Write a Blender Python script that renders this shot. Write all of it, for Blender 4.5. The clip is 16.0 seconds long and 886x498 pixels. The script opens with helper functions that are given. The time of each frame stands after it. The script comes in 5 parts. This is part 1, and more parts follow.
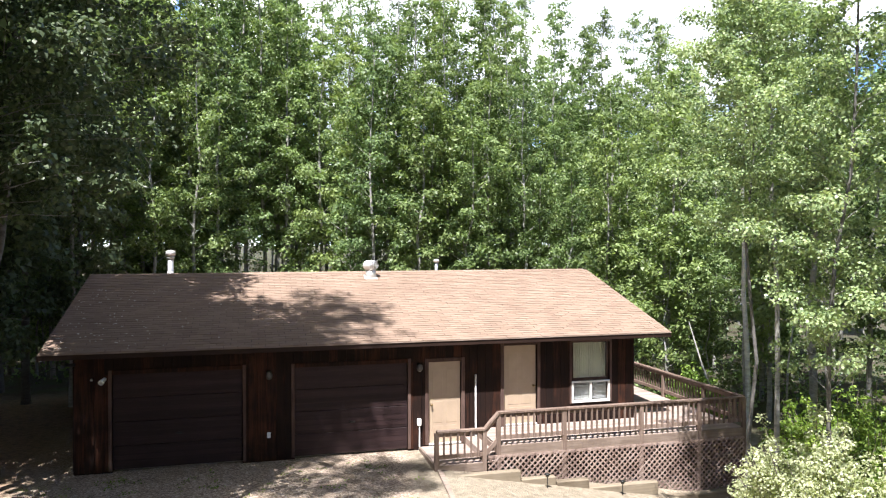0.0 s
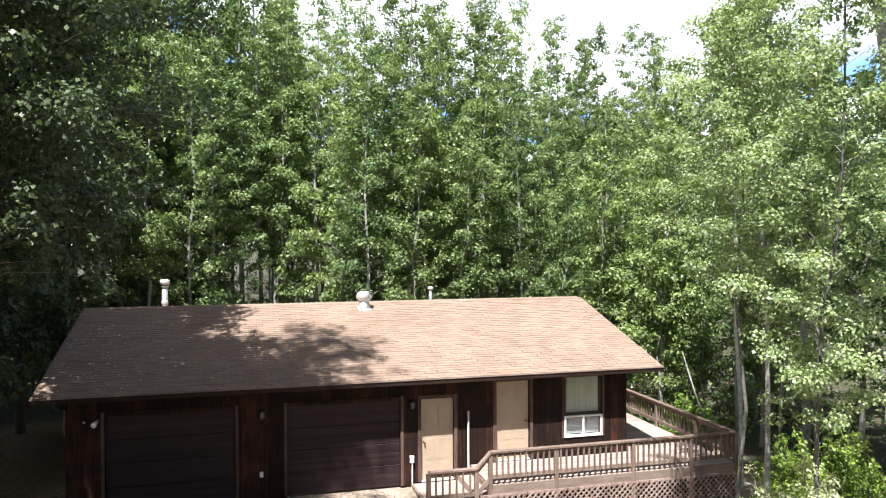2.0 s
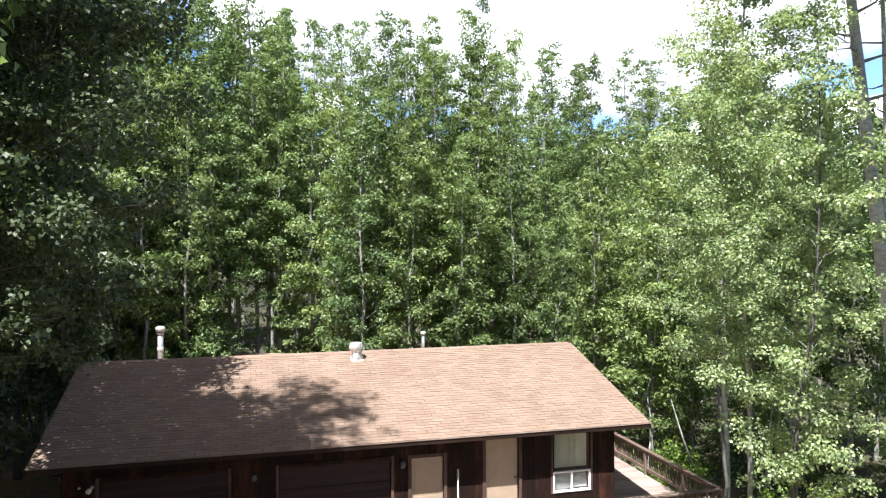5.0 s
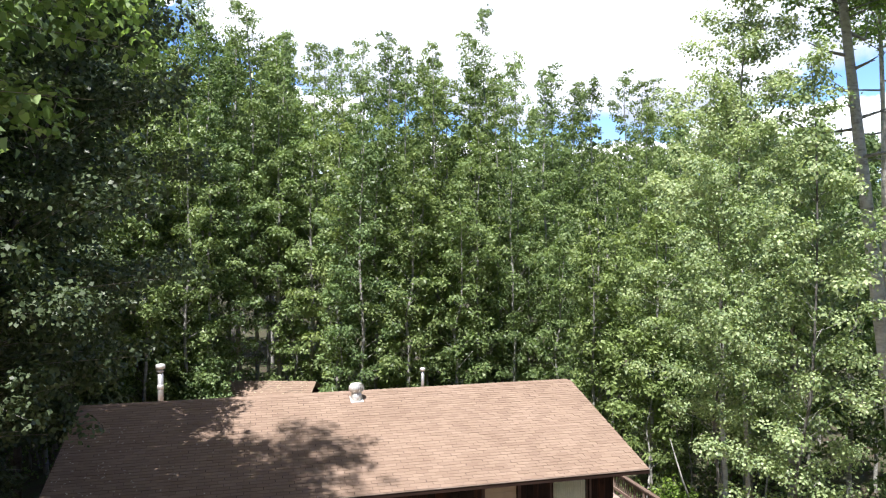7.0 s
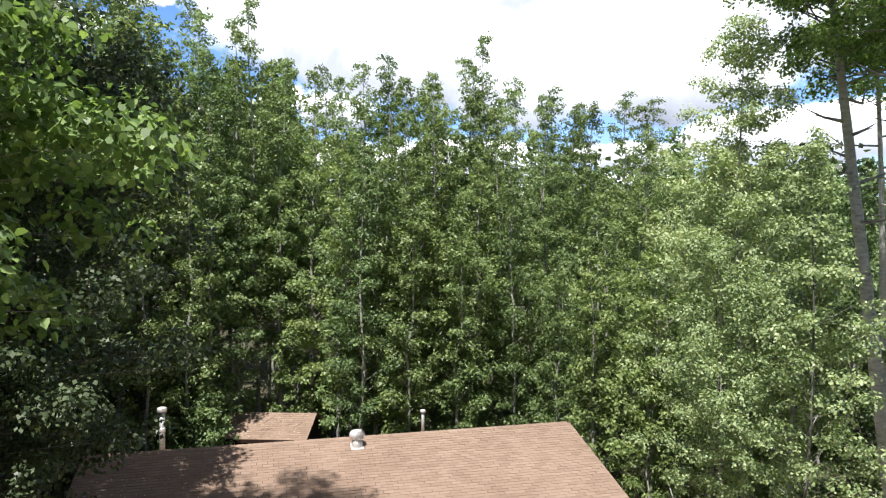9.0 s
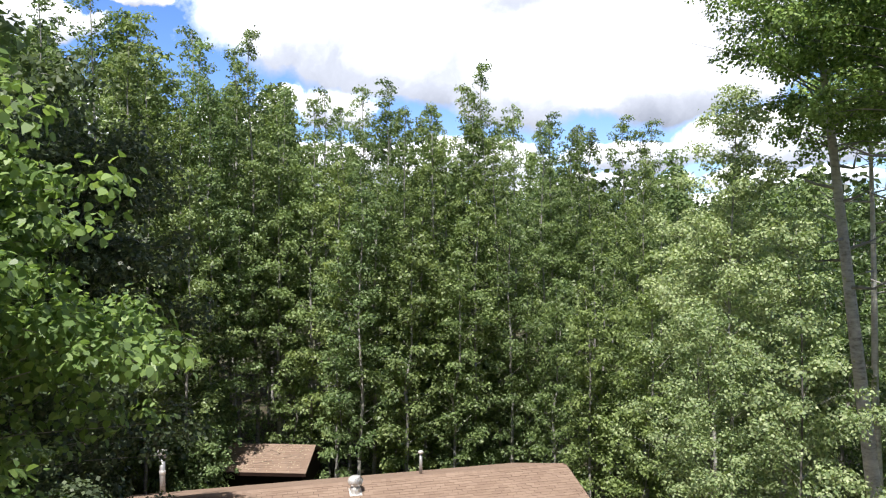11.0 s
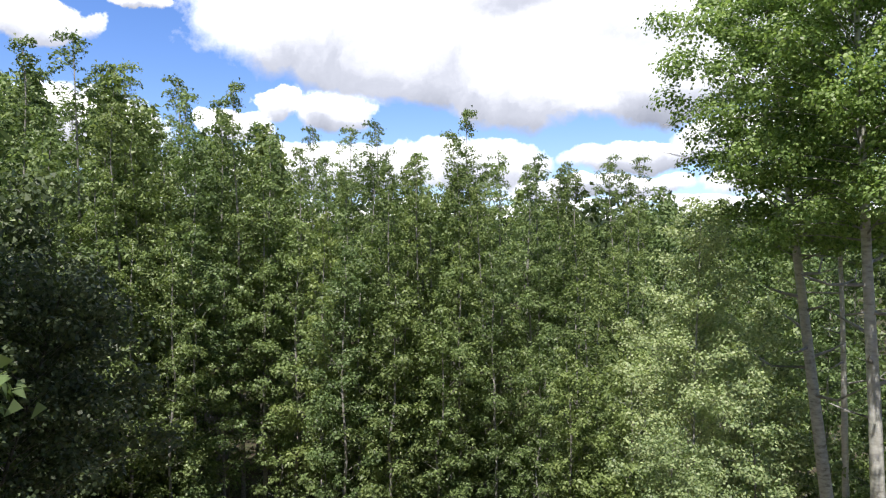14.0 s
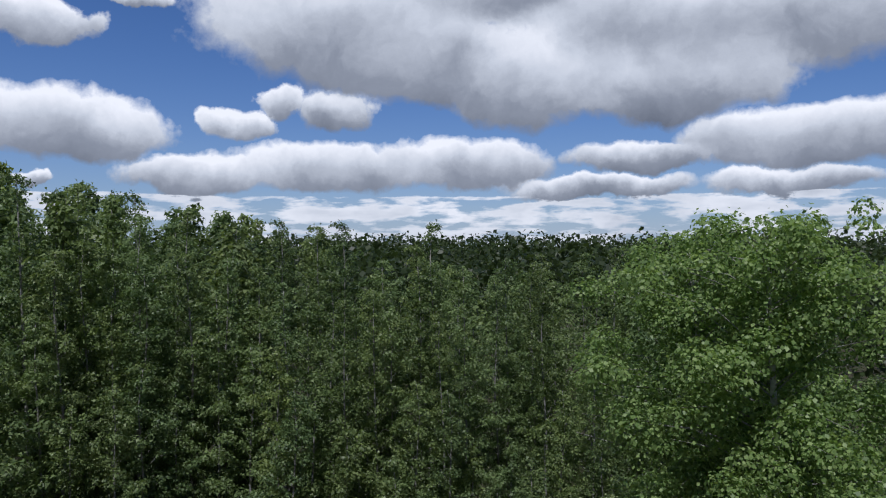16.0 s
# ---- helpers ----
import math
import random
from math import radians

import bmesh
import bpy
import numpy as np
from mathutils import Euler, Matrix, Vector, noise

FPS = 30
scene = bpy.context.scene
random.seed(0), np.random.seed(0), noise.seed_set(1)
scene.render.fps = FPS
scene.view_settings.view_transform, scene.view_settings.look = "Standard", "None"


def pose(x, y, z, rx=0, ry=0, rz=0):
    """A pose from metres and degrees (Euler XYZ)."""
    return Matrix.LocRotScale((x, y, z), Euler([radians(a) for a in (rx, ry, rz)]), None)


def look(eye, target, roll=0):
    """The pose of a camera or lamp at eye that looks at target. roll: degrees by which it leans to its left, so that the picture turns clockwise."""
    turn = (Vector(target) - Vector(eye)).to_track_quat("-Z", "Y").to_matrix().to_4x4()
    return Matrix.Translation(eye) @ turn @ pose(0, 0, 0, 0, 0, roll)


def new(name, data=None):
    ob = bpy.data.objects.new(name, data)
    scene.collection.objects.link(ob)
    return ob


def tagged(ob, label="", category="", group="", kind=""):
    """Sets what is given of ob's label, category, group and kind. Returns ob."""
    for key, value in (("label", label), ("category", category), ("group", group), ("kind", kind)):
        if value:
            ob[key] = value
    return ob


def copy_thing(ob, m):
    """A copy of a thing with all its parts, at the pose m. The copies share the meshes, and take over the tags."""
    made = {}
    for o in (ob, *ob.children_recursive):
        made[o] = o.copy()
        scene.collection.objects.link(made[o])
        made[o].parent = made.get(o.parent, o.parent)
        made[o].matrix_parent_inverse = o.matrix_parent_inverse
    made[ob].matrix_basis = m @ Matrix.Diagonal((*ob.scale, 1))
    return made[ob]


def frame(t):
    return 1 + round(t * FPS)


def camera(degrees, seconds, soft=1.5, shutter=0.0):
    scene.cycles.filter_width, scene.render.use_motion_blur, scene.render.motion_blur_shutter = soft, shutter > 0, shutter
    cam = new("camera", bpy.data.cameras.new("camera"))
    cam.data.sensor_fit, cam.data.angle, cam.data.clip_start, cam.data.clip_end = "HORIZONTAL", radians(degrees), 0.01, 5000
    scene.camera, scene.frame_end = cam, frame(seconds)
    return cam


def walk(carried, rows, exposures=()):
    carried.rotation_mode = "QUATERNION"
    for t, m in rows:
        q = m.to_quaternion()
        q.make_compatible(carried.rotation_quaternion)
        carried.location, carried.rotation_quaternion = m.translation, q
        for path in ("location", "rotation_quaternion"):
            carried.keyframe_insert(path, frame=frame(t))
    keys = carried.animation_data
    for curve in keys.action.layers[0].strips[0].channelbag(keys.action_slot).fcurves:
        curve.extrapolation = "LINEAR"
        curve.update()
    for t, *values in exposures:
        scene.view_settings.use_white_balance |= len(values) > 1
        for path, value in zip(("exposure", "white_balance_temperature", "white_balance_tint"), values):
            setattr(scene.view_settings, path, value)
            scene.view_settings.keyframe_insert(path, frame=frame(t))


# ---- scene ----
cam = camera(63.13, 16.0, soft=1.15)
# seconds, place, yaw, pitch, roll
ROWS = [
    (0.0, 3.827, -17.169, 4.993, -14.61, -0.42, 0.10),
    (0.5, 3.859, -17.163, 5.243, -14.68, -0.50, 0.20),
    (1.0, 3.900, -17.181, 5.480, -14.68, -0.51, 0.18),
    (1.5, 3.943, -17.205, 5.713, -14.68, -0.51, 0.18),
    (2.0, 3.980, -17.240, 5.945, -14.69, -0.53, 0.20),
    (2.5, 4.003, -17.261, 6.184, -14.69, -0.54, 0.22),
    (3.0, 4.032, -17.306, 6.435, -14.71, -0.55, 0.27),
    (3.5, 4.069, -17.372, 6.681, -14.71, -0.53, 0.26),
    (4.0, 4.130, -17.448, 6.943, -14.70, -0.54, 0.24),
    (6.5, 4.168, -17.630, 8.371, -14.70, -0.53, 0.20),
    (7.0, 4.171, -17.611, 8.705, -14.69, -0.52, 0.19),
    (7.5, 4.190, -17.637, 9.067, -14.67, -0.52, 0.19),
    (8.0, 4.188, -17.660, 9.439, -14.65, -0.53, 0.17),
    (8.5, 4.172, -17.682, 9.801, -14.65, -0.54, 0.16),
    (9.0, 4.159, -17.714, 10.157, -14.65, -0.55, 0.15),
    (11.5, 4.182, -17.987, 12.044, -14.68, -0.57, 0.13),
    (12.0, 4.213, -18.015, 12.476, -14.69, -0.56, 0.13),
    (12.5, 4.283, -18.027, 12.884, -14.74, -0.51, 0.17),
    (13.0, 4.436, -18.085, 13.279, -14.78, -0.49, 0.21),
    (13.5, 4.639, -18.157, 13.677, -14.76, -0.48, 0.24),
    (14.0, 4.849, -18.228, 14.091, -14.74, -0.48, 0.29),
    (14.5, 5.119, -18.219, 14.679, -14.70, -0.59, 0.31),
    (15.0, 5.691, -18.142, 16.581, -14.72, -0.48, 0.27),
    (15.5, 6.247, -17.999, 18.482, -14.59, -0.55, 0.19),
    (16.0, 7.113, -17.823, 20.455, -14.59, -0.55, 0.22),
]
EXPOSURES = [(0.0, 1.69, 6250, 14), (4.0, 1.61, 6250, 14), (6.5, 1.38, 6300, 14), (9.0, 1.03, 6500, 13), (11.5, 0.86, 6550, 14), (14.5, 0.55, 6650, 15), (15.0, -0.03, 6550, 15), (15.5, -0.33, 6400, 14), (16.0, -0.70, 5950, 14)]
walk(cam, [(t, pose(x, y, z, 90 + pitch, roll, yaw)) for t, x, y, z, yaw, pitch, roll in ROWS], EXPOSURES)

# ---------------------------------------------------------------- light
SUN_WAY = Vector((-0.25, -0.42, 1.0)).normalized()  # towards the sun
SUN_EL = math.asin(SUN_WAY.z)
SUN_AZ = math.atan2(SUN_WAY.x, SUN_WAY.y)
VIEW_YAW = -14.69


def nodes_of(tree):
    """Short ways to add nodes and links to a node tree."""
    def add(kind, **values):
        node = tree.nodes.new(kind)
        for key, value in values.items():
            setattr(node, key, value)
        return node

    def link(a, b):
        tree.links.new(a, b)

    def maths(op, a, b=None, clamp=False):
        node = tree.nodes.new("ShaderNodeMath")
        node.operation, node.use_clamp = op, clamp
        for slot, value in zip(node.inputs, (a, b)):
            if value is None:
                continue
            if isinstance(value, (int, float)):
                slot.default_value = value
            else:
                tree.links.new(value, slot)
        return node.outputs[0]

    def mix(fac, a, b, blend="MIX"):
        node = tree.nodes.new("ShaderNodeMix")
        node.data_type, node.blend_type = "RGBA", blend
        for slot, value in ((node.inputs["Factor"], fac), (node.inputs[6], a), (node.inputs[7], b)):
            if isinstance(value, (int, float)):
                slot.default_value = value
            elif isinstance(value, tuple):
                slot.default_value = (*value, 1)
            else:
                tree.links.new(value, slot)
        return node.outputs[2]

    def ramp(fac, stops):
        node = tree.nodes.new("ShaderNodeValToRGB")
        els = node.color_ramp.elements
        while len(els) < len(stops):
            els.new(0.5)
        for el, (at, colour) in zip(els, stops):
            el.position, el.color = at, (*colour, 1) if isinstance(colour, tuple) else (colour, colour, colour, 1)
        tree.links.new(fac, node.inputs[0])
        return node.outputs[0]

    def noise_tex(vector, scale, detail=4.0, rough=0.55, distortion=0.0):
        node = tree.nodes.new("ShaderNodeTexNoise")
        node.inputs["Scale"].default_value, node.inputs["Detail"].default_value = scale, detail
        node.inputs["Roughness"].default_value, node.inputs["Distortion"].default_value = rough, distortion
        if vector is not None:
            tree.links.new(vector, node.inputs["Vector"])
        return node.outputs["Fac"]

    return add, link, maths, mix, ramp, noise_tex


def build_world():
    world = bpy.data.worlds.new("world")
    scene.world = world
    world.use_nodes = True
    tree = world.node_tree
    tree.nodes.clear()
    add, link, maths, mix, ramp, noise_tex = nodes_of(tree)
    sky = add("ShaderNodeTexSky", sky_type="NISHITA", sun_disc=False, sun_elevation=SUN_EL, sun_rotation=SUN_AZ)
    sky.air_density, sky.dust_density, sky.ozone_density = 1.0, 0.15, 3.0
    coord = add("ShaderNodeTexCoord").outputs["Generated"]
    turn = add("ShaderNodeVectorRotate", rotation_type="Z_AXIS")
    link(coord, turn.inputs["Vector"])
    turn.inputs["Angle"].default_value = radians(-VIEW_YAW)
    way = turn.outputs[0]  # x: right of the cabin's front, y: over the cabin, z: up
    # broken edges of the clouds
    wob = add("ShaderNodeTexNoise")
    link(way, wob.inputs["Vector"])
    wob.inputs["Scale"].default_value, wob.inputs["Detail"].default_value, wob.inputs["Roughness"].default_value = 9.0, 7.0, 0.6
    shift = add("ShaderNodeVectorMath", operation="MULTIPLY_ADD")
    link(wob.outputs["Color"], shift.inputs[0])
    shift.inputs[1].default_value = (0.16, 0.0, 0.062)
    link(way, shift.inputs[2])
    centred = add("ShaderNodeVectorMath", operation="SUBTRACT")
    link(shift.outputs[0], centred.inputs[0])
    centred.inputs[1].default_value = (0.08, 0.0, 0.031)
    # cumulus heaps: bearing and height of the middle, half width, half height
    heaps = [(-0.13, 0.310, 0.23, 0.105), (-0.02, 0.255, 0.16, 0.07), (0.12, 0.225, 0.13, 0.075), (0.30, 0.225, 0.17, 0.065), (0.38, 0.31, 0.34, 0.09), (0.08, 0.37, 0.20, 0.07),
             (-0.23, 0.190, 0.045, 0.026), (-0.135, 0.184, 0.066, 0.032), (-0.285, 0.158, 0.048, 0.024),
             (-0.52, 0.168, 0.125, 0.056), (-0.56, 0.310, 0.065, 0.033), (-0.43, 0.335, 0.05, 0.012), (-0.555, 0.092, 0.025, 0.012),
             (-0.355, 0.098, 0.105, 0.032), (-0.17, 0.103, 0.15, 0.037), (0.03, 0.109, 0.15, 0.037), (0.28, 0.117, 0.10, 0.025), (0.50, 0.147, 0.18, 0.048),
             (0.20, 0.076, 0.14, 0.017), (0.48, 0.085, 0.13, 0.020)]
    best, light = None, None
    for bx, bz, a, b in heaps:
        off = add("ShaderNodeVectorMath", operation="SUBTRACT")
        link(centred.outputs[0], off.inputs[0])
        k = 1 / math.sqrt(1 + bx * bx + bz * bz)
        off.inputs[1].default_value = (bx * k, k, bz * k)
        big = add("ShaderNodeVectorMath", operation="MULTIPLY")
        link(off.outputs[0], big.inputs[0])
        big.inputs[1].default_value = (1 / (a * k), 2.0, 1 / (b * k))
        size = add("ShaderNodeVectorMath", operation="LENGTH")
        link(big.outputs[0], size.inputs[0])
        depth = maths("SUBTRACT", 1.0, size.outputs["Value"])
        parts = add("ShaderNodeSeparateXYZ")
        link(big.outputs[0], parts.inputs[0])
        lit = maths("MULTIPLY_ADD", parts.outputs["Z"], 0.5)
        lit.node.inputs[2].default_value = 0.55
        share = maths("POWER", maths("MAXIMUM", maths("ADD", depth, 0.15), 0.0001), 2.5)
        glow = maths("MULTIPLY", share, lit)
        if best is None:
            best, light, shares = depth, glow, share
        else:
            best, light, shares = maths("MAXIMUM", best, depth), maths("ADD", light, glow), maths("ADD", shares, share)
    light = maths("DIVIDE", light, shares)
    # small flat heaps crowd together towards the horizon
    squeezed = add("ShaderNodeMapping")
    link(way, squeezed.inputs["Vector"])
    squeezed.inputs["Scale"].default_value = (1.0, 1.0, 5.2)
    crowd = noise_tex(squeezed.outputs[0], 12.0, 6.0, 0.55)
    height = add("ShaderNodeSeparateXYZ")
    link(way, height.inputs[0])
    over = maths("MULTIPLY", maths("SUBTRACT", height.outputs["Z"], 0.062), 40.0, True)
    crowd_depth = maths("SUBTRACT", maths("MULTIPLY", maths("SUBTRACT", crowd, 0.43), 2.0), maths("MULTIPLY", over, 3.0))
    is_crowd = maths("MULTIPLY", maths("SUBTRACT", crowd_depth, best), 6.0, True)
    crowd_light = maths("SUBTRACT", 0.70, maths("MULTIPLY", crowd_depth, 0.14))
    light = maths("ADD", maths("MULTIPLY", light, maths("SUBTRACT", 1.0, is_crowd)), maths("MULTIPLY", crowd_light, is_crowd))
    best = maths("MAXIMUM", best, crowd_depth)
    # outside the view, broken cloud is added to shape the fill light
    flat = add("ShaderNodeMapping")
    link(way, flat.inputs["Vector"])
    flat.inputs["Scale"].default_value = (1.0, 1.0, 2.6)
    rest = noise_tex(flat.outputs[0], 2.2, 6.0, 0.55)
    parts = add("ShaderNodeSeparateXYZ")
    link(way, parts.inputs[0])
    behind = maths("SUBTRACT", 0.70, parts.outputs["Y"], True)
    behind = maths("MULTIPLY", behind, 4.0, True)
    above = maths("MULTIPLY", maths("SUBTRACT", parts.outputs["Z"], 0.42), 6.0, True)
    beyond = maths("MAXIMUM", behind, above)
    rest_depth = maths("SUBTRACT", maths("MULTIPLY", maths("SUBTRACT", rest, 0.44), 6.0), maths("MULTIPLY", maths("SUBTRACT", 1.0, beyond), 9.0))
    best = maths("MAXIMUM", best, rest_depth)
    fine = noise_tex(way, 26.0, 5.0, 0.6)
    best = maths("ADD", best, maths("MULTIPLY", maths("SUBTRACT", fine, 0.5), 0.35))
    cover = ramp(best, [(0.0, 0.0), (0.20, 1.0)])
    billow = noise_tex(centred.outputs[0], 6.0, 7.0, 0.6)
    light = maths("ADD", light, maths("MULTIPLY", maths("SUBTRACT", billow, 0.42), 0.85))
    thick = maths("MULTIPLY", maths("SUBTRACT", best, 0.05), 0.9, True)
    light = maths("SUBTRACT", light, maths("MULTIPLY", thick, 0.18))
    tone = ramp(light, [(0.0, (0.23, 0.26, 0.32)), (0.30, (0.44, 0.48, 0.55)), (0.60, (0.96, 1.01, 1.07)), (0.9, (1.46, 1.47, 1.48))])
    # the added unseen cloud is dimmer and warmer, muting the blue fill
    under = ramp(billow, [(0.3, (0.165, 0.157, 0.148)), (0.7, (0.285, 0.273, 0.257))])
    tone = mix(beyond, tone, under)
    blue = add("ShaderNodeVectorMath", operation="SCALE")
    link(sky.outputs[0], blue.inputs[0])
    blue.inputs["Scale"].default_value = SKY
    clear = mix(1.0, blue.outputs[0], (0.72, 1.0, 1.45), "MULTIPLY")
    low = maths("POWER", maths("SUBTRACT", 1.0, maths("ABSOLUTE", parts.outputs["Z"]), True), 11.0)
    clear = mix(maths("MULTIPLY", low, 0.7), clear, (0.66, 0.76, 0.90))
    colour = mix(cover, clear, tone)
    back = add("ShaderNodeBackground")
    link(colour, back.inputs["Color"])
    back.inputs["Strength"].default_value = 1.0
    link(back.outputs[0], add("ShaderNodeOutputWorld").inputs["Surface"])


SKY = 0.084
build_world()
sun = new("sun", bpy.data.lights.new("sun", "SUN"))
sun.data.energy, sun.data.angle, sun.data.color = 5.0, radians(0.55), (1.0, 0.965, 0.905)
sun.matrix_world = look((0, 0, 40), Vector((0, 0, 40)) - SUN_WAY)


# ---------------------------------------------------------------- materials
def material(name):
    mat = bpy.data.materials.new(name)
    mat.use_nodes = True
    tree = mat.node_tree
    tree.nodes.clear()
    tools = nodes_of(tree)
    out = tools[0]("ShaderNodeOutputMaterial")
    shader = tools[0]("ShaderNodeBsdfPrincipled")
    tools[1](shader.outputs[0], out.inputs["Surface"])
    return mat, tools, shader, out


def bump(tools, shader, height, strength, distance):
    node = tools[0]("ShaderNodeBump")
    node.inputs["Strength"].default_value, node.inputs["Distance"].default_value = strength, distance
    tools[1](height, node.inputs["Height"])
    tools[1](node.outputs[0], shader.inputs["Normal"])


def plain(name, colour, rough=0.6, metal=0.0, vary=0.15, scale=6.0, relief=0.15):
    """Paint, plastic or metal with slight dirt and unevenness."""
    mat, tools, shader, _ = material(name)
    add, link, maths, mix, ramp, noise_tex = tools
    co = add("ShaderNodeTexCoord").outputs["Object"]
    n = noise_tex(co, scale, 6.0, 0.65)
    dark = tuple(c * (1 - 1.6 * vary) for c in colour)
    pale = tuple(min(1, c * (1 + vary)) for c in colour)
    link(ramp(n, [(0.3, dark), (0.7, pale)]), shader.inputs["Base Color"])
    shader.inputs["Roughness"].default_value, shader.inputs["Metallic"].default_value = rough, metal
    bump(tools, shader, noise_tex(co, scale * 12, 3.0), relief, 0.004)
    return mat


def wood(name, dark, mid, pale, rough=0.8, grain=(1.0, 1.0, 0.06), scale=18.0, wear=0.5):
    """Stained or weathered timber: grain along one axis, blotches, a tone for each piece."""
    mat, tools, shader, _ = material(name)
    add, link, maths, mix, ramp, noise_tex = tools
    co = add("ShaderNodeTexCoord").outputs["Object"]
    stretch = add("ShaderNodeMapping")
    link(co, stretch.inputs["Vector"])
    stretch.inputs["Scale"].default_value = grain
    lines = noise_tex(stretch.outputs[0], scale, 8.0, 0.7, 0.4)
    blot = noise_tex(co, 1.7, 4.0, 0.6)
    piece = add("ShaderNodeObjectInfo").outputs["Random"]
    tone = maths("ADD", maths("MULTIPLY", lines, 0.75), maths("MULTIPLY", piece, 0.25))
    tone = maths("ADD", tone, maths("MULTIPLY", maths("SUBTRACT", blot, 0.5), wear))
    link(ramp(tone, [(0.25, dark), (0.52, mid), (0.82, pale)]), shader.inputs["Base Color"])
    shader.inputs["Roughness"].default_value = rough
    shader.inputs["Specular IOR Level"].default_value = 0.2
    bump(tools, shader, lines, 0.4, 0.006)
    return mat


def shingle_mat(name):
    mat, tools, shader, _ = material(name)
    add, link, maths, mix, ramp, noise_tex = tools
    geo = add("ShaderNodeNewGeometry")
    co = add("ShaderNodeTexCoord").outputs["Object"]
    info = add("ShaderNodeObjectInfo").outputs["Random"]
    piece = maths("FRACT", maths("ADD", info, geo.outputs["Random Per Island"]))
    big = noise_tex(geo.outputs["Position"], 0.55, 5.0, 0.6)
    grit = noise_tex(geo.outputs["Position"], 160.0, 3.0, 0.7)
    tone = maths("ADD", maths("MULTIPLY", piece, 0.28), maths("MULTIPLY", big, 0.62))
    base = ramp(tone, [(0.15, (0.165, 0.116, 0.086)), (0.5, (0.238, 0.176, 0.134)), (0.85, (0.315, 0.242, 0.188))])
    base = mix(maths("MULTIPLY", grit, 0.6), base, (0.172, 0.117, 0.089))
    link(base, shader.inputs["Base Color"])
    shader.inputs["Roughness"].default_value = 0.92
    shader.inputs["Specular IOR Level"].default_value = 0.2
    bump(tools, shader, grit, 0.5, 0.004)
    return mat


def leaf_mat(name, deep, mid, pale, through_part=0.36, rough=0.45, kinds=0.0):
    mat, tools, shader, out = material(name)
    add, link, maths, mix, ramp, noise_tex = tools
    geo = add("ShaderNodeNewGeometry")
    info = add("ShaderNodeObjectInfo").outputs["Random"]
    clump = noise_tex(geo.outputs["Position"], 0.6, 3.0, 0.6)
    tone = maths("ADD", maths("MULTIPLY", geo.outputs["Random Per Island"], 0.66), maths("MULTIPLY", clump, 0.42))
    tone = maths("ADD", tone, maths("MULTIPLY", maths("SUBTRACT", info, 0.5), 0.5))
    colour = ramp(tone, [(0.2, deep), (0.52, mid), (0.85, pale)])
    if kinds:  # some trees yellower, some bluer
        kind = maths("FRACT", maths("MULTIPLY", info, 7.31))
        shift = ramp(kind, [(0.0, (1.14, 1.03, 0.78)), (0.45, (1.0, 1.0, 1.0)), (0.8, (0.91, 0.98, 1.10)), (1.0, (1.08, 0.97, 0.92))])
        colour = mix(kinds, colour, shift, "MULTIPLY")
    link(colour, shader.inputs["Base Color"])
    shader.inputs["Roughness"].default_value = rough
    shader.inputs["Specular IOR Level"].default_value = 0.34
    glow = add("ShaderNodeBsdfTranslucent")
    link(mix(1.0, colour, (1.35, 1.40, 0.80), "MULTIPLY"), glow.inputs["Color"])
    both = add("ShaderNodeMixShader")
    both.inputs[0].default_value = through_part
    link(shader.outputs[0], both.inputs[1]), link(glow.outputs[0], both.inputs[2])
    link(both.outputs[0], out.inputs["Surface"])
    return mat


def bark_mat(name, pale, dark):
    mat, tools, shader, _ = material(name)
    add, link, maths, mix, ramp, noise_tex = tools
    co = add("ShaderNodeTexCoord").outputs["Object"]
    flat = add("ShaderNodeMapping")
    link(co, flat.inputs["Vector"])
    flat.inputs["Scale"].default_value = (1.0, 1.0, 2.6)
    scars = noise_tex(flat.outputs[0], 5.0, 6.0, 0.7)
    broad = noise_tex(co, 0.8, 3.0)
    tone = maths("ADD", maths("MULTIPLY", scars, 0.75), maths("MULTIPLY", broad, 0.3))
    link(ramp(tone, [(0.36, dark), (0.47, tuple(0.6 * a + 0.4 * b for a, b in zip(pale, dark))), (0.6, pale)]), shader.inputs["Base Color"])
    shader.inputs["Roughness"].default_value = 0.85
    bump(tools, shader, scars, 0.5, 0.02)
    return mat


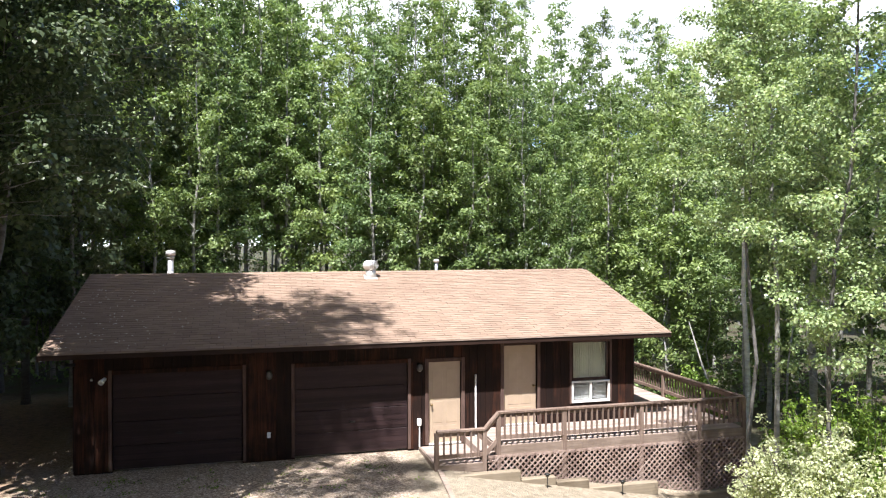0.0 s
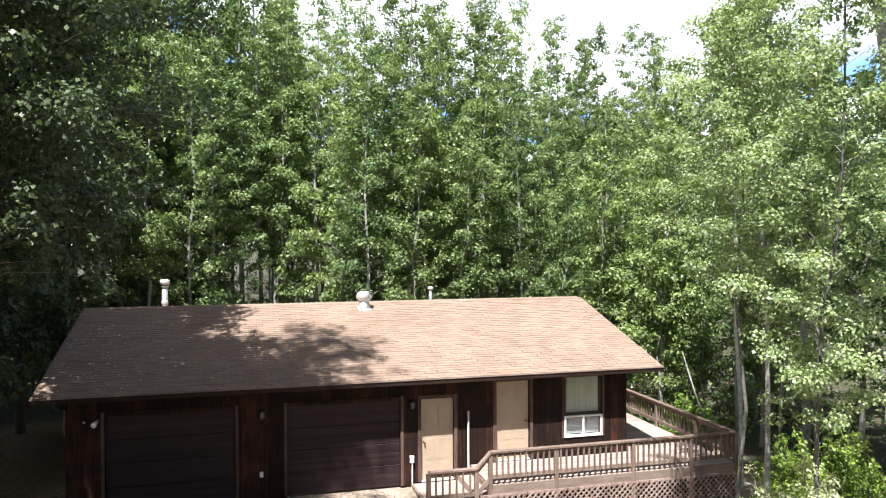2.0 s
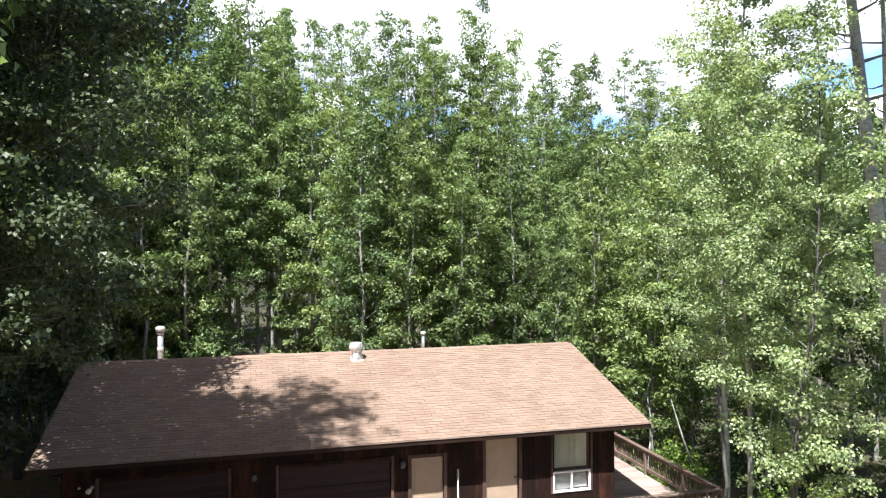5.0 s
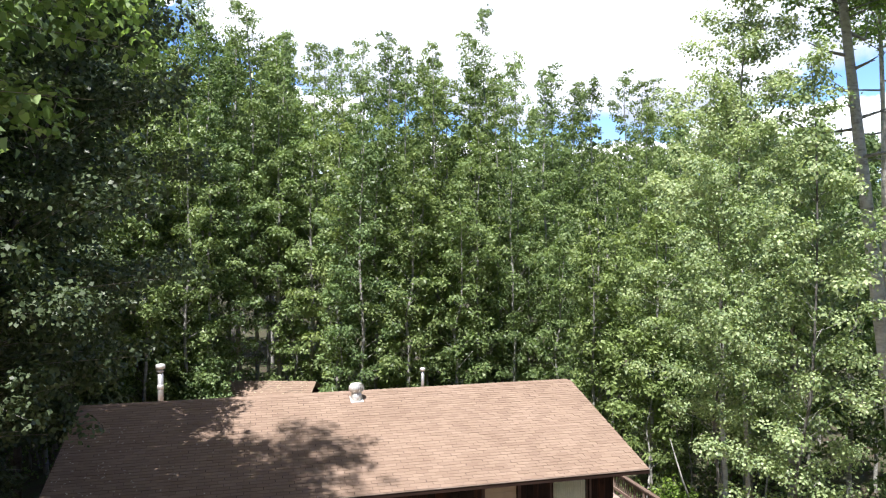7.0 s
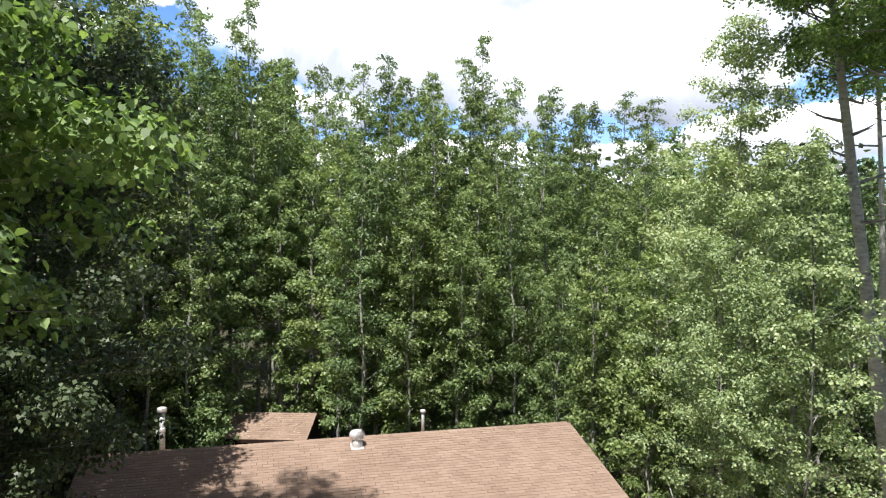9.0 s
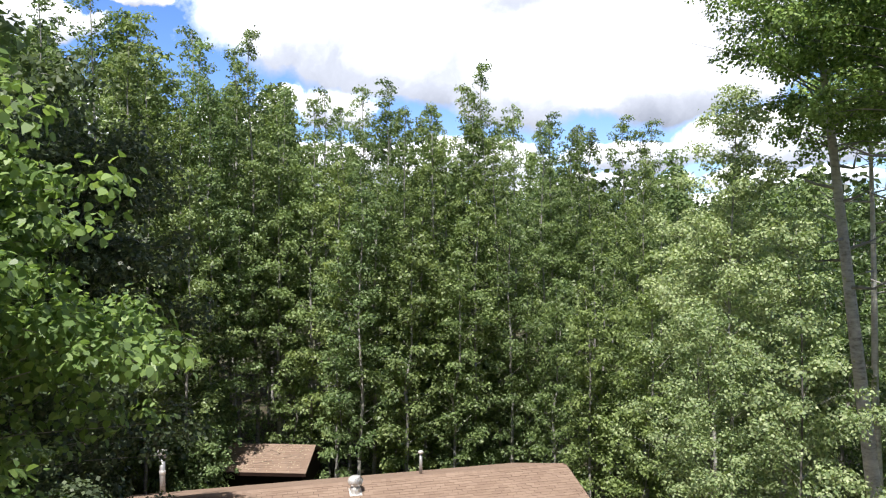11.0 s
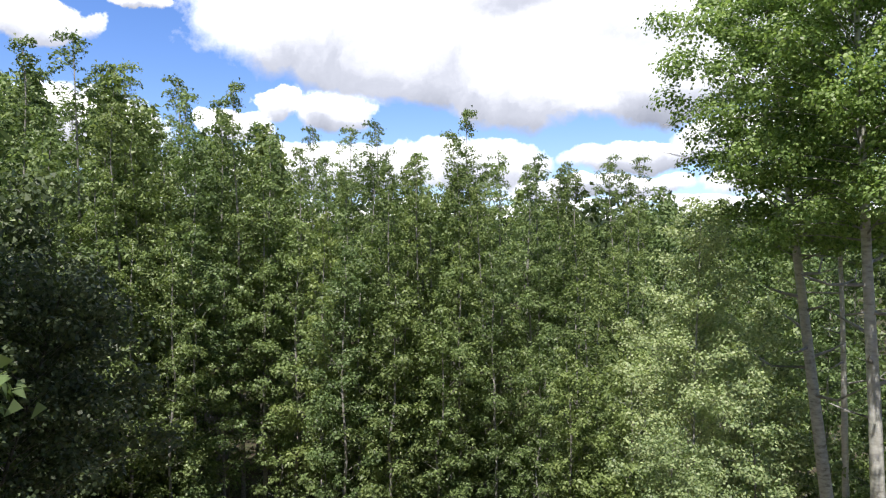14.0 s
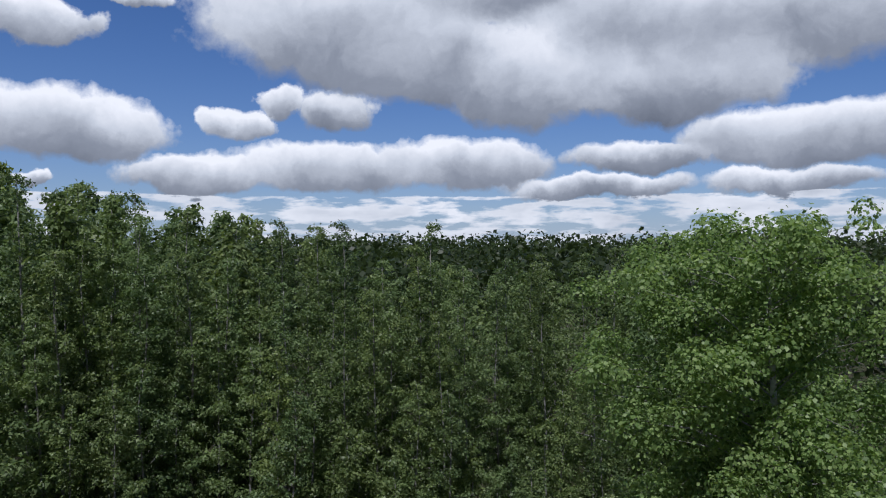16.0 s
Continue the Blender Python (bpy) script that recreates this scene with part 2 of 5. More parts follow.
def ground_mat():
    mat, tools, shader, _ = material("earth_and_gravel")
    add, link, maths, mix, ramp, noise_tex = tools
    pos = add("ShaderNodeNewGeometry").outputs["Position"]
    stones = add("ShaderNodeTexVoronoi")
    link(pos, stones.inputs["Vector"])
    stones.inputs["Scale"].default_value = 30.0
    tint = add("ShaderNodeSeparateColor")
    link(stones.outputs["Color"], tint.inputs[0])
    gravel = ramp(tint.outputs[0], [(0.0, (0.13, 0.095, 0.070)), (0.4, (0.30, 0.232, 0.176)), (0.75, (0.43, 0.345, 0.272)), (1.0, (0.62, 0.53, 0.44))])
    blot = noise_tex(pos, 0.7, 5.0, 0.65)
    gravel = mix(ramp(blot, [(0.35, 0.0), (0.75, 0.55)]), gravel, (0.27, 0.205, 0.145))
    litter = ramp(noise_tex(pos, 9.0, 6.0, 0.75), [(0.3, (0.022, 0.017, 0.011)), (0.55, (0.055, 0.042, 0.026)), (0.75, (0.11, 0.085, 0.05))])
    mossy = ramp(noise_tex(pos, 1.1, 5.0), [(0.4, 0.0), (0.65, 0.8)])
    litter = mix(mossy, litter, (0.05, 0.075, 0.022))
    dry = ramp(noise_tex(pos, 6.0, 7.0, 0.75), [(0.3, (0.12, 0.10, 0.066)), (0.55, (0.25, 0.21, 0.155)), (0.75, (0.38, 0.335, 0.26))])
    xyz = add("ShaderNodeSeparateXYZ")
    link(pos, xyz.inputs[0])
    edge = maths("MULTIPLY", maths("SUBTRACT", noise_tex(pos, 0.35, 4.0), 0.5), 5.0)
    # the drive lies before the cabin and along its near side
    inside = maths("MULTIPLY", maths("SUBTRACT", 7.5, maths("ADD", xyz.outputs["X"], maths("MULTIPLY", edge, 0.55))), 1.6, True)
    left = maths("MULTIPLY", maths("ADD", maths("ADD", xyz.outputs["X"], edge), 9.0), 0.8, True)
    back = maths("MULTIPLY", maths("SUBTRACT", 9.0, maths("ADD", xyz.outputs["Y"], edge)), 0.6, True)
    drive = maths("MULTIPLY", maths("MULTIPLY", inside, left), back)
    yard = maths("MULTIPLY", maths("SUBTRACT", 20.0, maths("ADD", xyz.outputs["X"], edge)), 0.5, True)
    yard = maths("MULTIPLY", yard, maths("MULTIPLY", maths("SUBTRACT", 10.0, maths("ADD", xyz.outputs["Y"], edge)), 0.5, True))
    soil = ramp(noise_tex(pos, 7.0, 7.0, 0.75), [(0.3, (0.10, 0.066, 0.040)), (0.55, (0.225, 0.152, 0.096)), (0.75, (0.35, 0.26, 0.175))])
    beside = maths("MULTIPLY", maths("SUBTRACT", -0.3, maths("ADD", xyz.outputs["X"], maths("MULTIPLY", edge, 0.5))), 0.9, True)
    colour = mix(yard, litter, dry)
    colour = mix(drive, colour, gravel)
    colour = mix(maths("MULTIPLY", beside, yard), colour, soil)
    link(colour, shader.inputs["Base Color"])
    shader.inputs["Roughness"].default_value = 0.95
    bump(tools, shader, maths("ADD", stones.outputs["Distance"], noise_tex(pos, 14.0, 5.0)), 0.8, 0.03)
    return mat


def pane_mat():
    mat, tools, shader, _ = material("window_glass")
    shader.inputs["Base Color"].default_value = (0.95, 0.97, 0.96, 1)
    shader.inputs["Roughness"].default_value = 0.03
    shader.inputs["Transmission Weight"].default_value = 1.0
    shader.inputs["IOR"].default_value = 1.45
    return mat


SIDING = wood("dark_stained_siding", (0.0055, 0.0030, 0.0024), (0.016, 0.0072, 0.0050), (0.085, 0.030, 0.015), 0.75)
GARAGE = wood("brown_painted_garage_door", (0.017, 0.0102, 0.0112), (0.030, 0.0178, 0.0190), (0.054, 0.031, 0.031), 0.55, (0.08, 1, 1), 12, 0.3)
TRIM = wood("weathered_brown_trim", (0.035, 0.019, 0.015), (0.075, 0.046, 0.038), (0.16, 0.108, 0.090), 0.8)
DECK = wood("weathered_deck_timber", (0.104, 0.076, 0.06), (0.208, 0.16, 0.1296), (0.32, 0.264, 0.224), 0.85, (0.06, 1, 1))
RAIL = wood("weathered_rail_timber", (0.088, 0.0595, 0.0464), (0.176, 0.1275, 0.1024), (0.2992, 0.2338, 0.196), 0.85)
FLOOR = wood("sun_bleached_deck_boards", (0.19, 0.145, 0.124), (0.29, 0.230, 0.200), (0.40, 0.330, 0.290), 0.85, (0.06, 1, 1))
LATTICE = wood("brown_lattice_timber", (0.1021, 0.06796, 0.05698), (0.2383, 0.174, 0.1481), (0.3915, 0.3108, 0.2727), 0.85, (0.4, 0.4, 0.4))
TIE = wood("pale_landscape_timber", (0.1088, 0.08632, 0.0608), (0.1972, 0.1627, 0.1184), (0.2856, 0.2424, 0.1824), 0.85, (0.06, 1, 1))
FASCIA = wood("dark_fascia_board", (0.012, 0.0065, 0.005), (0.024, 0.013, 0.010), (0.045, 0.026, 0.02), 0.6, (0.05, 1, 1))
SHINGLE = shingle_mat("brown_asphalt_shingle")
TAN = plain("tan_door_paint", (0.40, 0.310, 0.225), 0.5, 0, 0.06, 3.0, 0.05)
WHITE = plain("white_vinyl", (0.78, 0.78, 0.75), 0.4, 0, 0.05)
CURTAIN = plain("pale_curtain", (0.84, 0.84, 0.70), 0.9, 0, 0.1, 4.0)
BLIND = plain("grey_blind_slat", (0.30, 0.31, 0.31), 0.6, 0, 0.1)
GLASS = pane_mat()
ZINC = plain("galvanised_steel", (0.46, 0.47, 0.48), 0.42, 0.6, 0.12, 9.0)
ALU = plain("mill_aluminium", (0.66, 0.66, 0.65), 0.4, 0.5, 0.08, 9.0)
BLACK = plain("black_metal", (0.02, 0.02, 0.02), 0.4, 0.3, 0.2)
BRASS = plain("dull_brass", (0.35, 0.26, 0.13), 0.35, 0.9, 0.2)
FROST = plain("frosted_lamp_glass", (0.085, 0.08, 0.075), 0.3, 0, 0.1)
CONCRETE = plain("concrete", (0.36, 0.33, 0.29), 0.9, 0, 0.2, 3.0, 0.4)
DARKROOM = plain("unlit_inner_wall", (0.10, 0.09, 0.08), 0.9, 0, 0.2)
LEAF = leaf_mat("aspen_leaves", (0.06905, 0.1129, 0.04027), (0.1437, 0.2097, 0.07954), (0.2403, 0.3199, 0.1339), kinds=0.55)
LEAF_PALE = leaf_mat("pale_poplar_leaves", (0.1133, 0.1684, 0.0798), (0.2352, 0.3141, 0.1477), (0.3781, 0.4498, 0.2412), 0.36)
LEAF_LUSH = leaf_mat("lush_poplar_leaves", (0.1118, 0.1854, 0.05841), (0.2227, 0.3303, 0.109), (0.3471, 0.4592, 0.1818), 0.42)
BARK_PALE = bark_mat("white_poplar_bark", (0.54, 0.55, 0.50), (0.16, 0.15, 0.13))
# poplar leaves with the deep shade of the left trees put into the colour
LEAF_SHADED = leaf_mat("shaded_poplar_leaves", (0.0338, 0.0525, 0.0264), (0.0624, 0.0925, 0.0462), (0.1105, 0.15, 0.077), 0.3)
LEAF_FAR = leaf_mat("distant_leaves", (0.022, 0.040, 0.016), (0.038, 0.062, 0.022), (0.060, 0.090, 0.032))
SILVER = leaf_mat("silvery_shrub_leaves", (0.3156, 0.3468, 0.2024), (0.504, 0.5352, 0.3473), (0.6936, 0.7248, 0.5117), 0.4)
SHRUB = leaf_mat("bright_shrub_leaves", (0.075, 0.131, 0.021), (0.150, 0.235, 0.037), (0.254, 0.338, 0.075))
# aspen bark with shade put into its colour, for stems that should stay dark
BARK_SHADED = bark_mat("shaded_aspen_bark", (0.13, 0.125, 0.115), (0.03, 0.028, 0.026))
BARK = bark_mat("aspen_bark", (0.33, 0.325, 0.30), (0.05, 0.048, 0.045))
TWIG = bark_mat("grey_twig_bark", (0.20, 0.17, 0.14), (0.06, 0.05, 0.04))
EARTH = ground_mat()


# ---------------------------------------------------------------- building helpers
def part(name, bm, mat, parent=None, label="", smooth=False):
    """Links a bmesh as one mesh object, under a thing or a part."""
    data = bpy.data.meshes.new(name)
    bm.to_mesh(data)
    bm.free()
    data.materials.append(mat)
    if smooth:
        for face in data.polygons:
            face.use_smooth = True
    ob = new(name, data)
    ob.parent = parent
    return tagged(ob, label) if label else ob


def thing(name, label, category, group="", kind="", at=None):
    ob = new(name)
    ob.empty_display_size = 0.2
    if at is not None:
        ob.matrix_basis = at
    return tagged(ob, label, category, group, kind)


def box(bm, x0, x1, y0, y1, z0, z1):
    vs = [bm.verts.new((x, y, z)) for z in (z0, z1) for y in (y0, y1) for x in (x0, x1)]
    for f in ((0, 2, 3, 1), (4, 5, 7, 6), (0, 1, 5, 4), (2, 6, 7, 3), (0, 4, 6, 2), (1, 3, 7, 5)):
        bm.faces.new([vs[i] for i in f])
    return bm


def block(x0, x1, y0, y1, z0, z1, edge=0.0):
    bm = box(bmesh.new(), x0, x1, y0, y1, z0, z1)
    if edge:
        bmesh.ops.bevel(bm, geom=bm.edges[:], offset=edge, segments=1, affect="EDGES", clamp_overlap=True)
    return bm


def beam(bm, p, q, wide, high, up=(0, 0, 1)):
    """A squared timber from p to q."""
    p, q = Vector(p), Vector(q)
    along = (q - p).normalized()
    side = along.cross(Vector(up)).normalized()
    top = side.cross(along)
    vs = [bm.verts.new(e + side * s * wide / 2 + top * t * high / 2) for e in (p, q) for s, t in ((-1, -1), (1, -1), (1, 1), (-1, 1))]
    for f in ((0, 1, 2, 3), (7, 6, 5, 4), (0, 4, 5, 1), (1, 5, 6, 2), (2, 6, 7, 3), (3, 7, 4, 0)):
        bm.faces.new([vs[i] for i in f])
    return bm


def tube(bm, points, radii, n=8, cap=True):
    rings = []
    for i, (p, r) in enumerate(zip(points, radii)):
        a, b = Vector(points[max(i - 1, 0)]), Vector(points[min(i + 1, len(points) - 1)])
        along = (b - a).normalized()
        side = along.orthogonal().normalized() if abs(along.z) < 0.9 else Vector((1, 0, 0)).cross(along).normalized()
        top = along.cross(side)
        rings.append([bm.verts.new(Vector(p) + (side * math.cos(k * math.tau / n) + top * math.sin(k * math.tau / n)) * r) for k in range(n)])
    for a, b in zip(rings, rings[1:]):
        for k in range(n):
            bm.faces.new((a[k], a[(k + 1) % n], b[(k + 1) % n], b[k]))
    if cap:
        bm.faces.new(rings[0][::-1]), bm.faces.new(rings[-1])
    return bm


def shared(name, data, parent, m=None):
    ob = new(name, data)
    ob.parent = parent
    if m is not None:
        ob.matrix_basis = m
    return ob


# ---------------------------------------------------------------- ground
def smooth_step(a, b, v):
    t = min(1.0, max(0.0, (v - a) / (b - a)))
    return t * t * (3 - 2 * t)


def ground_z(x, y):
    """Level drive, falling away past the deck, uneven in the woods."""
    fall = -1.3 * min(1.15, max(0.0, (x - 7.9) / 7.4)) * smooth_step(0.4, -1.6, y) - 0.9 * smooth_step(13.0, 18.0, x) * smooth_step(-1.6, 0.4, y)
    low = smooth_step(14, 40, math.hypot(x - 6, y))
    return fall - 0.05 + low * 0.35 * noise.noise((x * 0.08, y * 0.08, 0)) + 0.03 * noise.noise((x * 0.6, y * 0.6, 3)) * (1 if y < -0.3 or y > 9.2 else 0)


def build_ground():
    steps = [-2600, -1200, -600, -300, -150, -90, -60] + [-42 + 1.0 * i for i in range(85)] + [60, 90, 150, 300, 600, 1200, 2600]
    bm = bmesh.new()
    grid = [[bm.verts.new((x + 6, y, ground_z(x + 6, y) if abs(x) < 70 and abs(y) < 70 else -0.4)) for x in steps] for y in steps]
    for r0, r1 in zip(grid, grid[1:]):
        for i in range(len(steps) - 1):
            bm.faces.new((r0[i], r0[i + 1], r1[i + 1], r1[i]))
    ob = part("ground", bm, EARTH, smooth=True)
    tagged(ob, "brown gravel drive, dry grass and forest floor round the cabin", "ground", kind="structure")


build_ground()

# ---------------------------------------------------------------- cabin
LONG, DEEP = 13.5, 8.9           # outer walls
EAVE_Y, EAVE_Z = -0.52, 2.69     # front edge of the roof
RIDGE_Y, RIDGE_Z = 4.45, 4.15
ROOF_X0, ROOF_X1 = -0.56, 14.28
SLOPE = math.atan2(RIDGE_Z - EAVE_Z, RIDGE_Y - EAVE_Y)
DECK_Z = 0.40
TOP = 2.60                       # top of the walls


def roof_z(y):
    return EAVE_Z + (min(y, 2 * RIDGE_Y - y) - EAVE_Y) * math.tan(SLOPE)


OPENINGS = {"garage_a": (0.77, 3.54, 0.0, 2.12), "garage_b": (4.71, 7.41, 0.0, 2.10), "door_a": (7.93, 8.76, 0.08, 2.09),
            "door_b": (9.88, 10.77, 0.42, 2.42), "window": (11.76, 12.78, 0.90, 2.43)}


def build_front_wall(cabin):
    """Framed wall with through openings, faced with upright planks."""
    xs = sorted({0.0, LONG, *(v for o in OPENINGS.values() for v in o[:2])})
    blocks = []
    for a, b in zip(xs, xs[1:]):
        hole = [o for o in OPENINGS.values() if o[0] <= a and b <= o[1]]
        if not hole:
            blocks.append((a, b, -0.3, TOP))
        else:
            z0, z1 = hole[0][2:]
            if z0 > 0.02:
                blocks.append((a, b, -0.3, z0))
            blocks.append((a, b, z1, TOP))
    wall = None
    for a, b, z0, z1 in blocks:
        piece = part("wall_section" if wall else "front_wall", block(a, b, 0.022, 0.15, z0, z1), SIDING, wall or cabin, "" if wall else "dark brown stained upright plank wall")
        wall = wall or piece
    width = 0.204
    for i in range(int(LONG / width) + 1):
        a, b = i * width + 0.003, min((i + 1) * width - 0.003, LONG)
        if b - a < 0.02:
            continue
        spans = [(-0.02, TOP)]
        for x0, x1, z0, z1 in OPENINGS.values():
            if x0 < b and a < x1:
                spans = [s for lo, hi in spans for s in ((lo, min(hi, z0)), (max(lo, z1), hi)) if s[1] - s[0] > 0.03]
                if x0 > a + 0.02 or x1 < b - 0.02:  # the plank runs past the opening's edge
                    side = (a, min(b, x0)) if x0 > a else (max(a, x1), b)
                    if side[1] - side[0] > 0.015:
                        part("plank", block(side[0], side[1], -0.002, 0.02, max(z0, -0.02), z1), SIDING, wall)
        for lo, hi in spans:
            part("plank", block(a, b, -random.uniform(0, 0.004), 0.02, lo, hi - 0.004, 0.003), SIDING, wall)
    return wall


def build_other_walls(cabin):
    for x0, x1, name in ((0.0, 0.15, "side_wall"), (LONG - 0.15, LONG, "side_wall")):
        bm = bmesh.new()
        pts = [(0.152, -0.3), (DEEP, -0.3), (DEEP, TOP), (RIDGE_Y, RIDGE_Z - 0.2), (0.152, TOP)]
        fa, fb = [bm.verts.new((x0, y, z)) for y, z in pts], [bm.verts.new((x1, y, z)) for y, z in pts]
        bm.faces.new(fa[::-1]), bm.faces.new(fb)
        for i in range(5):
            j = (i + 1) % 5
            bm.faces.new((fa[i], fa[j], fb[j], fb[i]))
        wall = part(name, bm, SIDING, cabin)
        out = -1 if x0 == 0 else 1
        face = x0 if out < 0 else x1
        for i in range(int((DEEP - 0.02) / 0.204)):
            y = 0.006 + i * 0.204
            top = min(roof_z(y), roof_z(y + 0.2)) - 0.16
            part("plank", block(min(face, face + out * 0.02), max(face, face + out * 0.02), y, y + 0.198, -0.02, top, 0.003), SIDING, wall)
    part("back_wall", block(0.152, LONG - 0.152, DEEP - 0.15, DEEP - 0.002, -0.3, TOP), SIDING, cabin)
    part("floor_slab", block(0.16, LONG - 0.16, 0.16, DEEP - 0.16, -0.3, -0.01), CONCRETE, cabin)
    part("inner_wall", block(9.4, 9.5, 0.16, DEEP - 0.16, 0.0, TOP), DARKROOM, cabin)
    part("ceiling_board", block(0.16, LONG - 0.16, 0.16, DEEP - 0.16, TOP - 0.06, TOP - 0.02), DARKROOM, cabin)


def build_garage_door(cabin, key):
    x0, x1, z0, z1 = OPENINGS[key]
    door = part("garage_door", block(x0, x1, 0.075, 0.10, z0, z1), GARAGE, cabin, "dark brown sectional garage door, closed")
    rows, cols = 4, 4
    h = (z1 - z0) / rows
    w = (x1 - x0) / cols
    for r in range(rows):
        leaf = part("section", block(x0 + 0.005, x1 - 0.005, 0.048, 0.076, z0 + r * h + 0.006, z0 + (r + 1) * h - 0.006, 0.006), GARAGE, door)
    for r in range(rows):
        for k in range(1, 4):
            z = z0 + r * h + k * h / 4
            part("rib", block(x0 + 0.01, x1 - 0.01, 0.044, 0.050, z - 0.05, z + 0.045), GARAGE, door)
    part("handle", block((x0 + x1) / 2 - 0.07, (x0 + x1) / 2 + 0.07, 0.02, 0.045, z0 + 0.72, z0 + 0.76, 0.008), BLACK, door, "black metal handle")
    for a, b in ((x0 - 0.075, x0), (x1, x1 + 0.075)):
        part("door_trim", block(a, b, -0.026, 0.045, 0.0, z1 + 0.10, 0.006), TRIM, cabin, "weathered brown trim board")
    part("door_trim", block(x0 + 0.002, x1 - 0.002, -0.024, 0.045, z1, z1 + 0.10, 0.006), SIDING, cabin)


def build_entry_door(cabin, key):
    x0, x1, z0, z1 = OPENINGS[key]
    door = part("entry_door", block(x0 + 0.012, x1 - 0.012, 0.05, 0.09, z0 + 0.01, z1 - 0.01, 0.004), TAN, cabin, "tan painted entry door, closed")
    w = x1 - x0
    for cx in (0.29, 0.71):
        for za, zb in ((0.12, 0.42), (0.50, 1.02), (1.12, 1.80)):
            part("panel", block(x0 + w * cx - 0.13, x0 + w * cx + 0.13, 0.046, 0.052, z0 + za, z0 + zb, 0.003), TAN, door)
    knob_x = x0 + 0.08 if key == "door_a" else x1 - 0.08
    knob = bmesh.new()
    tube(knob, [(knob_x, 0.05, z0 + 0.95), (knob_x, 0.01, z0 + 0.95), (knob_x, 0.0, z0 + 0.95), (knob_x, -0.02, z0 + 0.95)], [0.03, 0.012, 0.03, 0.022], 10)
    part("knob", knob, BRASS, door, "dull brass door knob", True)
    for a, b in ((x0 - 0.09, x0), (x1, x1 + 0.09)):
        part("door_trim", block(a, b, -0.026, 0.06, z0 - 0.02, z1 + 0.09, 0.006), TRIM, cabin, "weathered brown trim board")
    part("door_trim", block(x0 + 0.002, x1 - 0.002, -0.024, 0.06, z1, z1 + 0.09, 0.006), TRIM, cabin, "weathered brown trim board")
    part("threshold", block(x0, x1, -0.03, 0.09, z0 - 0.03, z0 + 0.008, 0.004), ALU, cabin)


def build_window(cabin):
    x0, x1, z0, z1 = OPENINGS["window"]
    mid = z0 + 0.56
    window = part("window", block(x0, x1, 0.03, 0.09, mid - 0.03, mid + 0.04, 0.004), TRIM, cabin, "large fixed pane with pale curtain over a white sliding window")
    for a, b, c, d in ((x0, x0 + 0.03, z0, z1), (x1 - 0.03, x1, z0, z1)):
        part("frame", block(a, b, 0.03, 0.09, c, d, 0.003), TRIM, window)
    part("pane", block(x0 + 0.032, x1 - 0.032, 0.055, 0.061, mid + 0.042, z1 - 0.002), GLASS, window).visible_shadow = False
    slider = part("slider_frame", block(x0 - 0.03, x1 + 0.03, -0.03, 0.03, z0 - 0.03, z0 + 0.03, 0.006), WHITE, window, "white vinyl slider frame")
    part("frame", block(x0 - 0.03, x1 + 0.03, -0.025, 0.03, mid - 0.075, mid - 0.032, 0.005), WHITE, slider)
    for a in (x0 - 0.028, x1 - 0.018, (x0 + x1) / 2 - 0.025):
        part("stile", block(a, a + 0.046, -0.022, 0.03, z0 + 0.03, mid - 0.075, 0.004), WHITE, slider)
    for a, b in ((x0 + 0.02, (x0 + x1) / 2 - 0.026), ((x0 + x1) / 2 + 0.022, x1 - 0.02)):
        part("pane", block(a, b, 0.006, 0.011, z0 + 0.03, mid - 0.076), GLASS, slider).visible_shadow = False
    for a, b in ((x0 - 0.085, x0 - 0.032), (x1 + 0.032, x1 + 0.085)):
        part("window_trim", block(a, b, -0.022, 0.03, z0 - 0.05, z1 + 0.08, 0.006), TRIM, window)
    part("window_trim", block(x0 - 0.03, x1 + 0.03, -0.021, 0.03, z1, z1 + 0.08, 0.006), TRIM, window)
    cloth = bmesh.new()
    n = 90
    rows = [[cloth.verts.new((x0 + 0.02 + (x1 - x0 - 0.04) * i / n, 0.16 + 0.014 * math.sin(i * 1.1) + 0.006 * math.sin(i * 0.37), z)) for i in range(n + 1)] for z in (mid - 0.02, z1 + 0.05)]
    for i in range(n):
        cloth.faces.new((rows[0][i], rows[0][i + 1], rows[1][i + 1], rows[1][i]))
    for k in range(13):
        z = z0 + 0.03 + k * 0.038
        part("blind_slat", block(x0 + 0.02, x1 - 0.02, 0.115, 0.135, z, z + 0.03), BLIND, window)
    part("curtain", cloth, CURTAIN, window, "pale closed curtain", True)


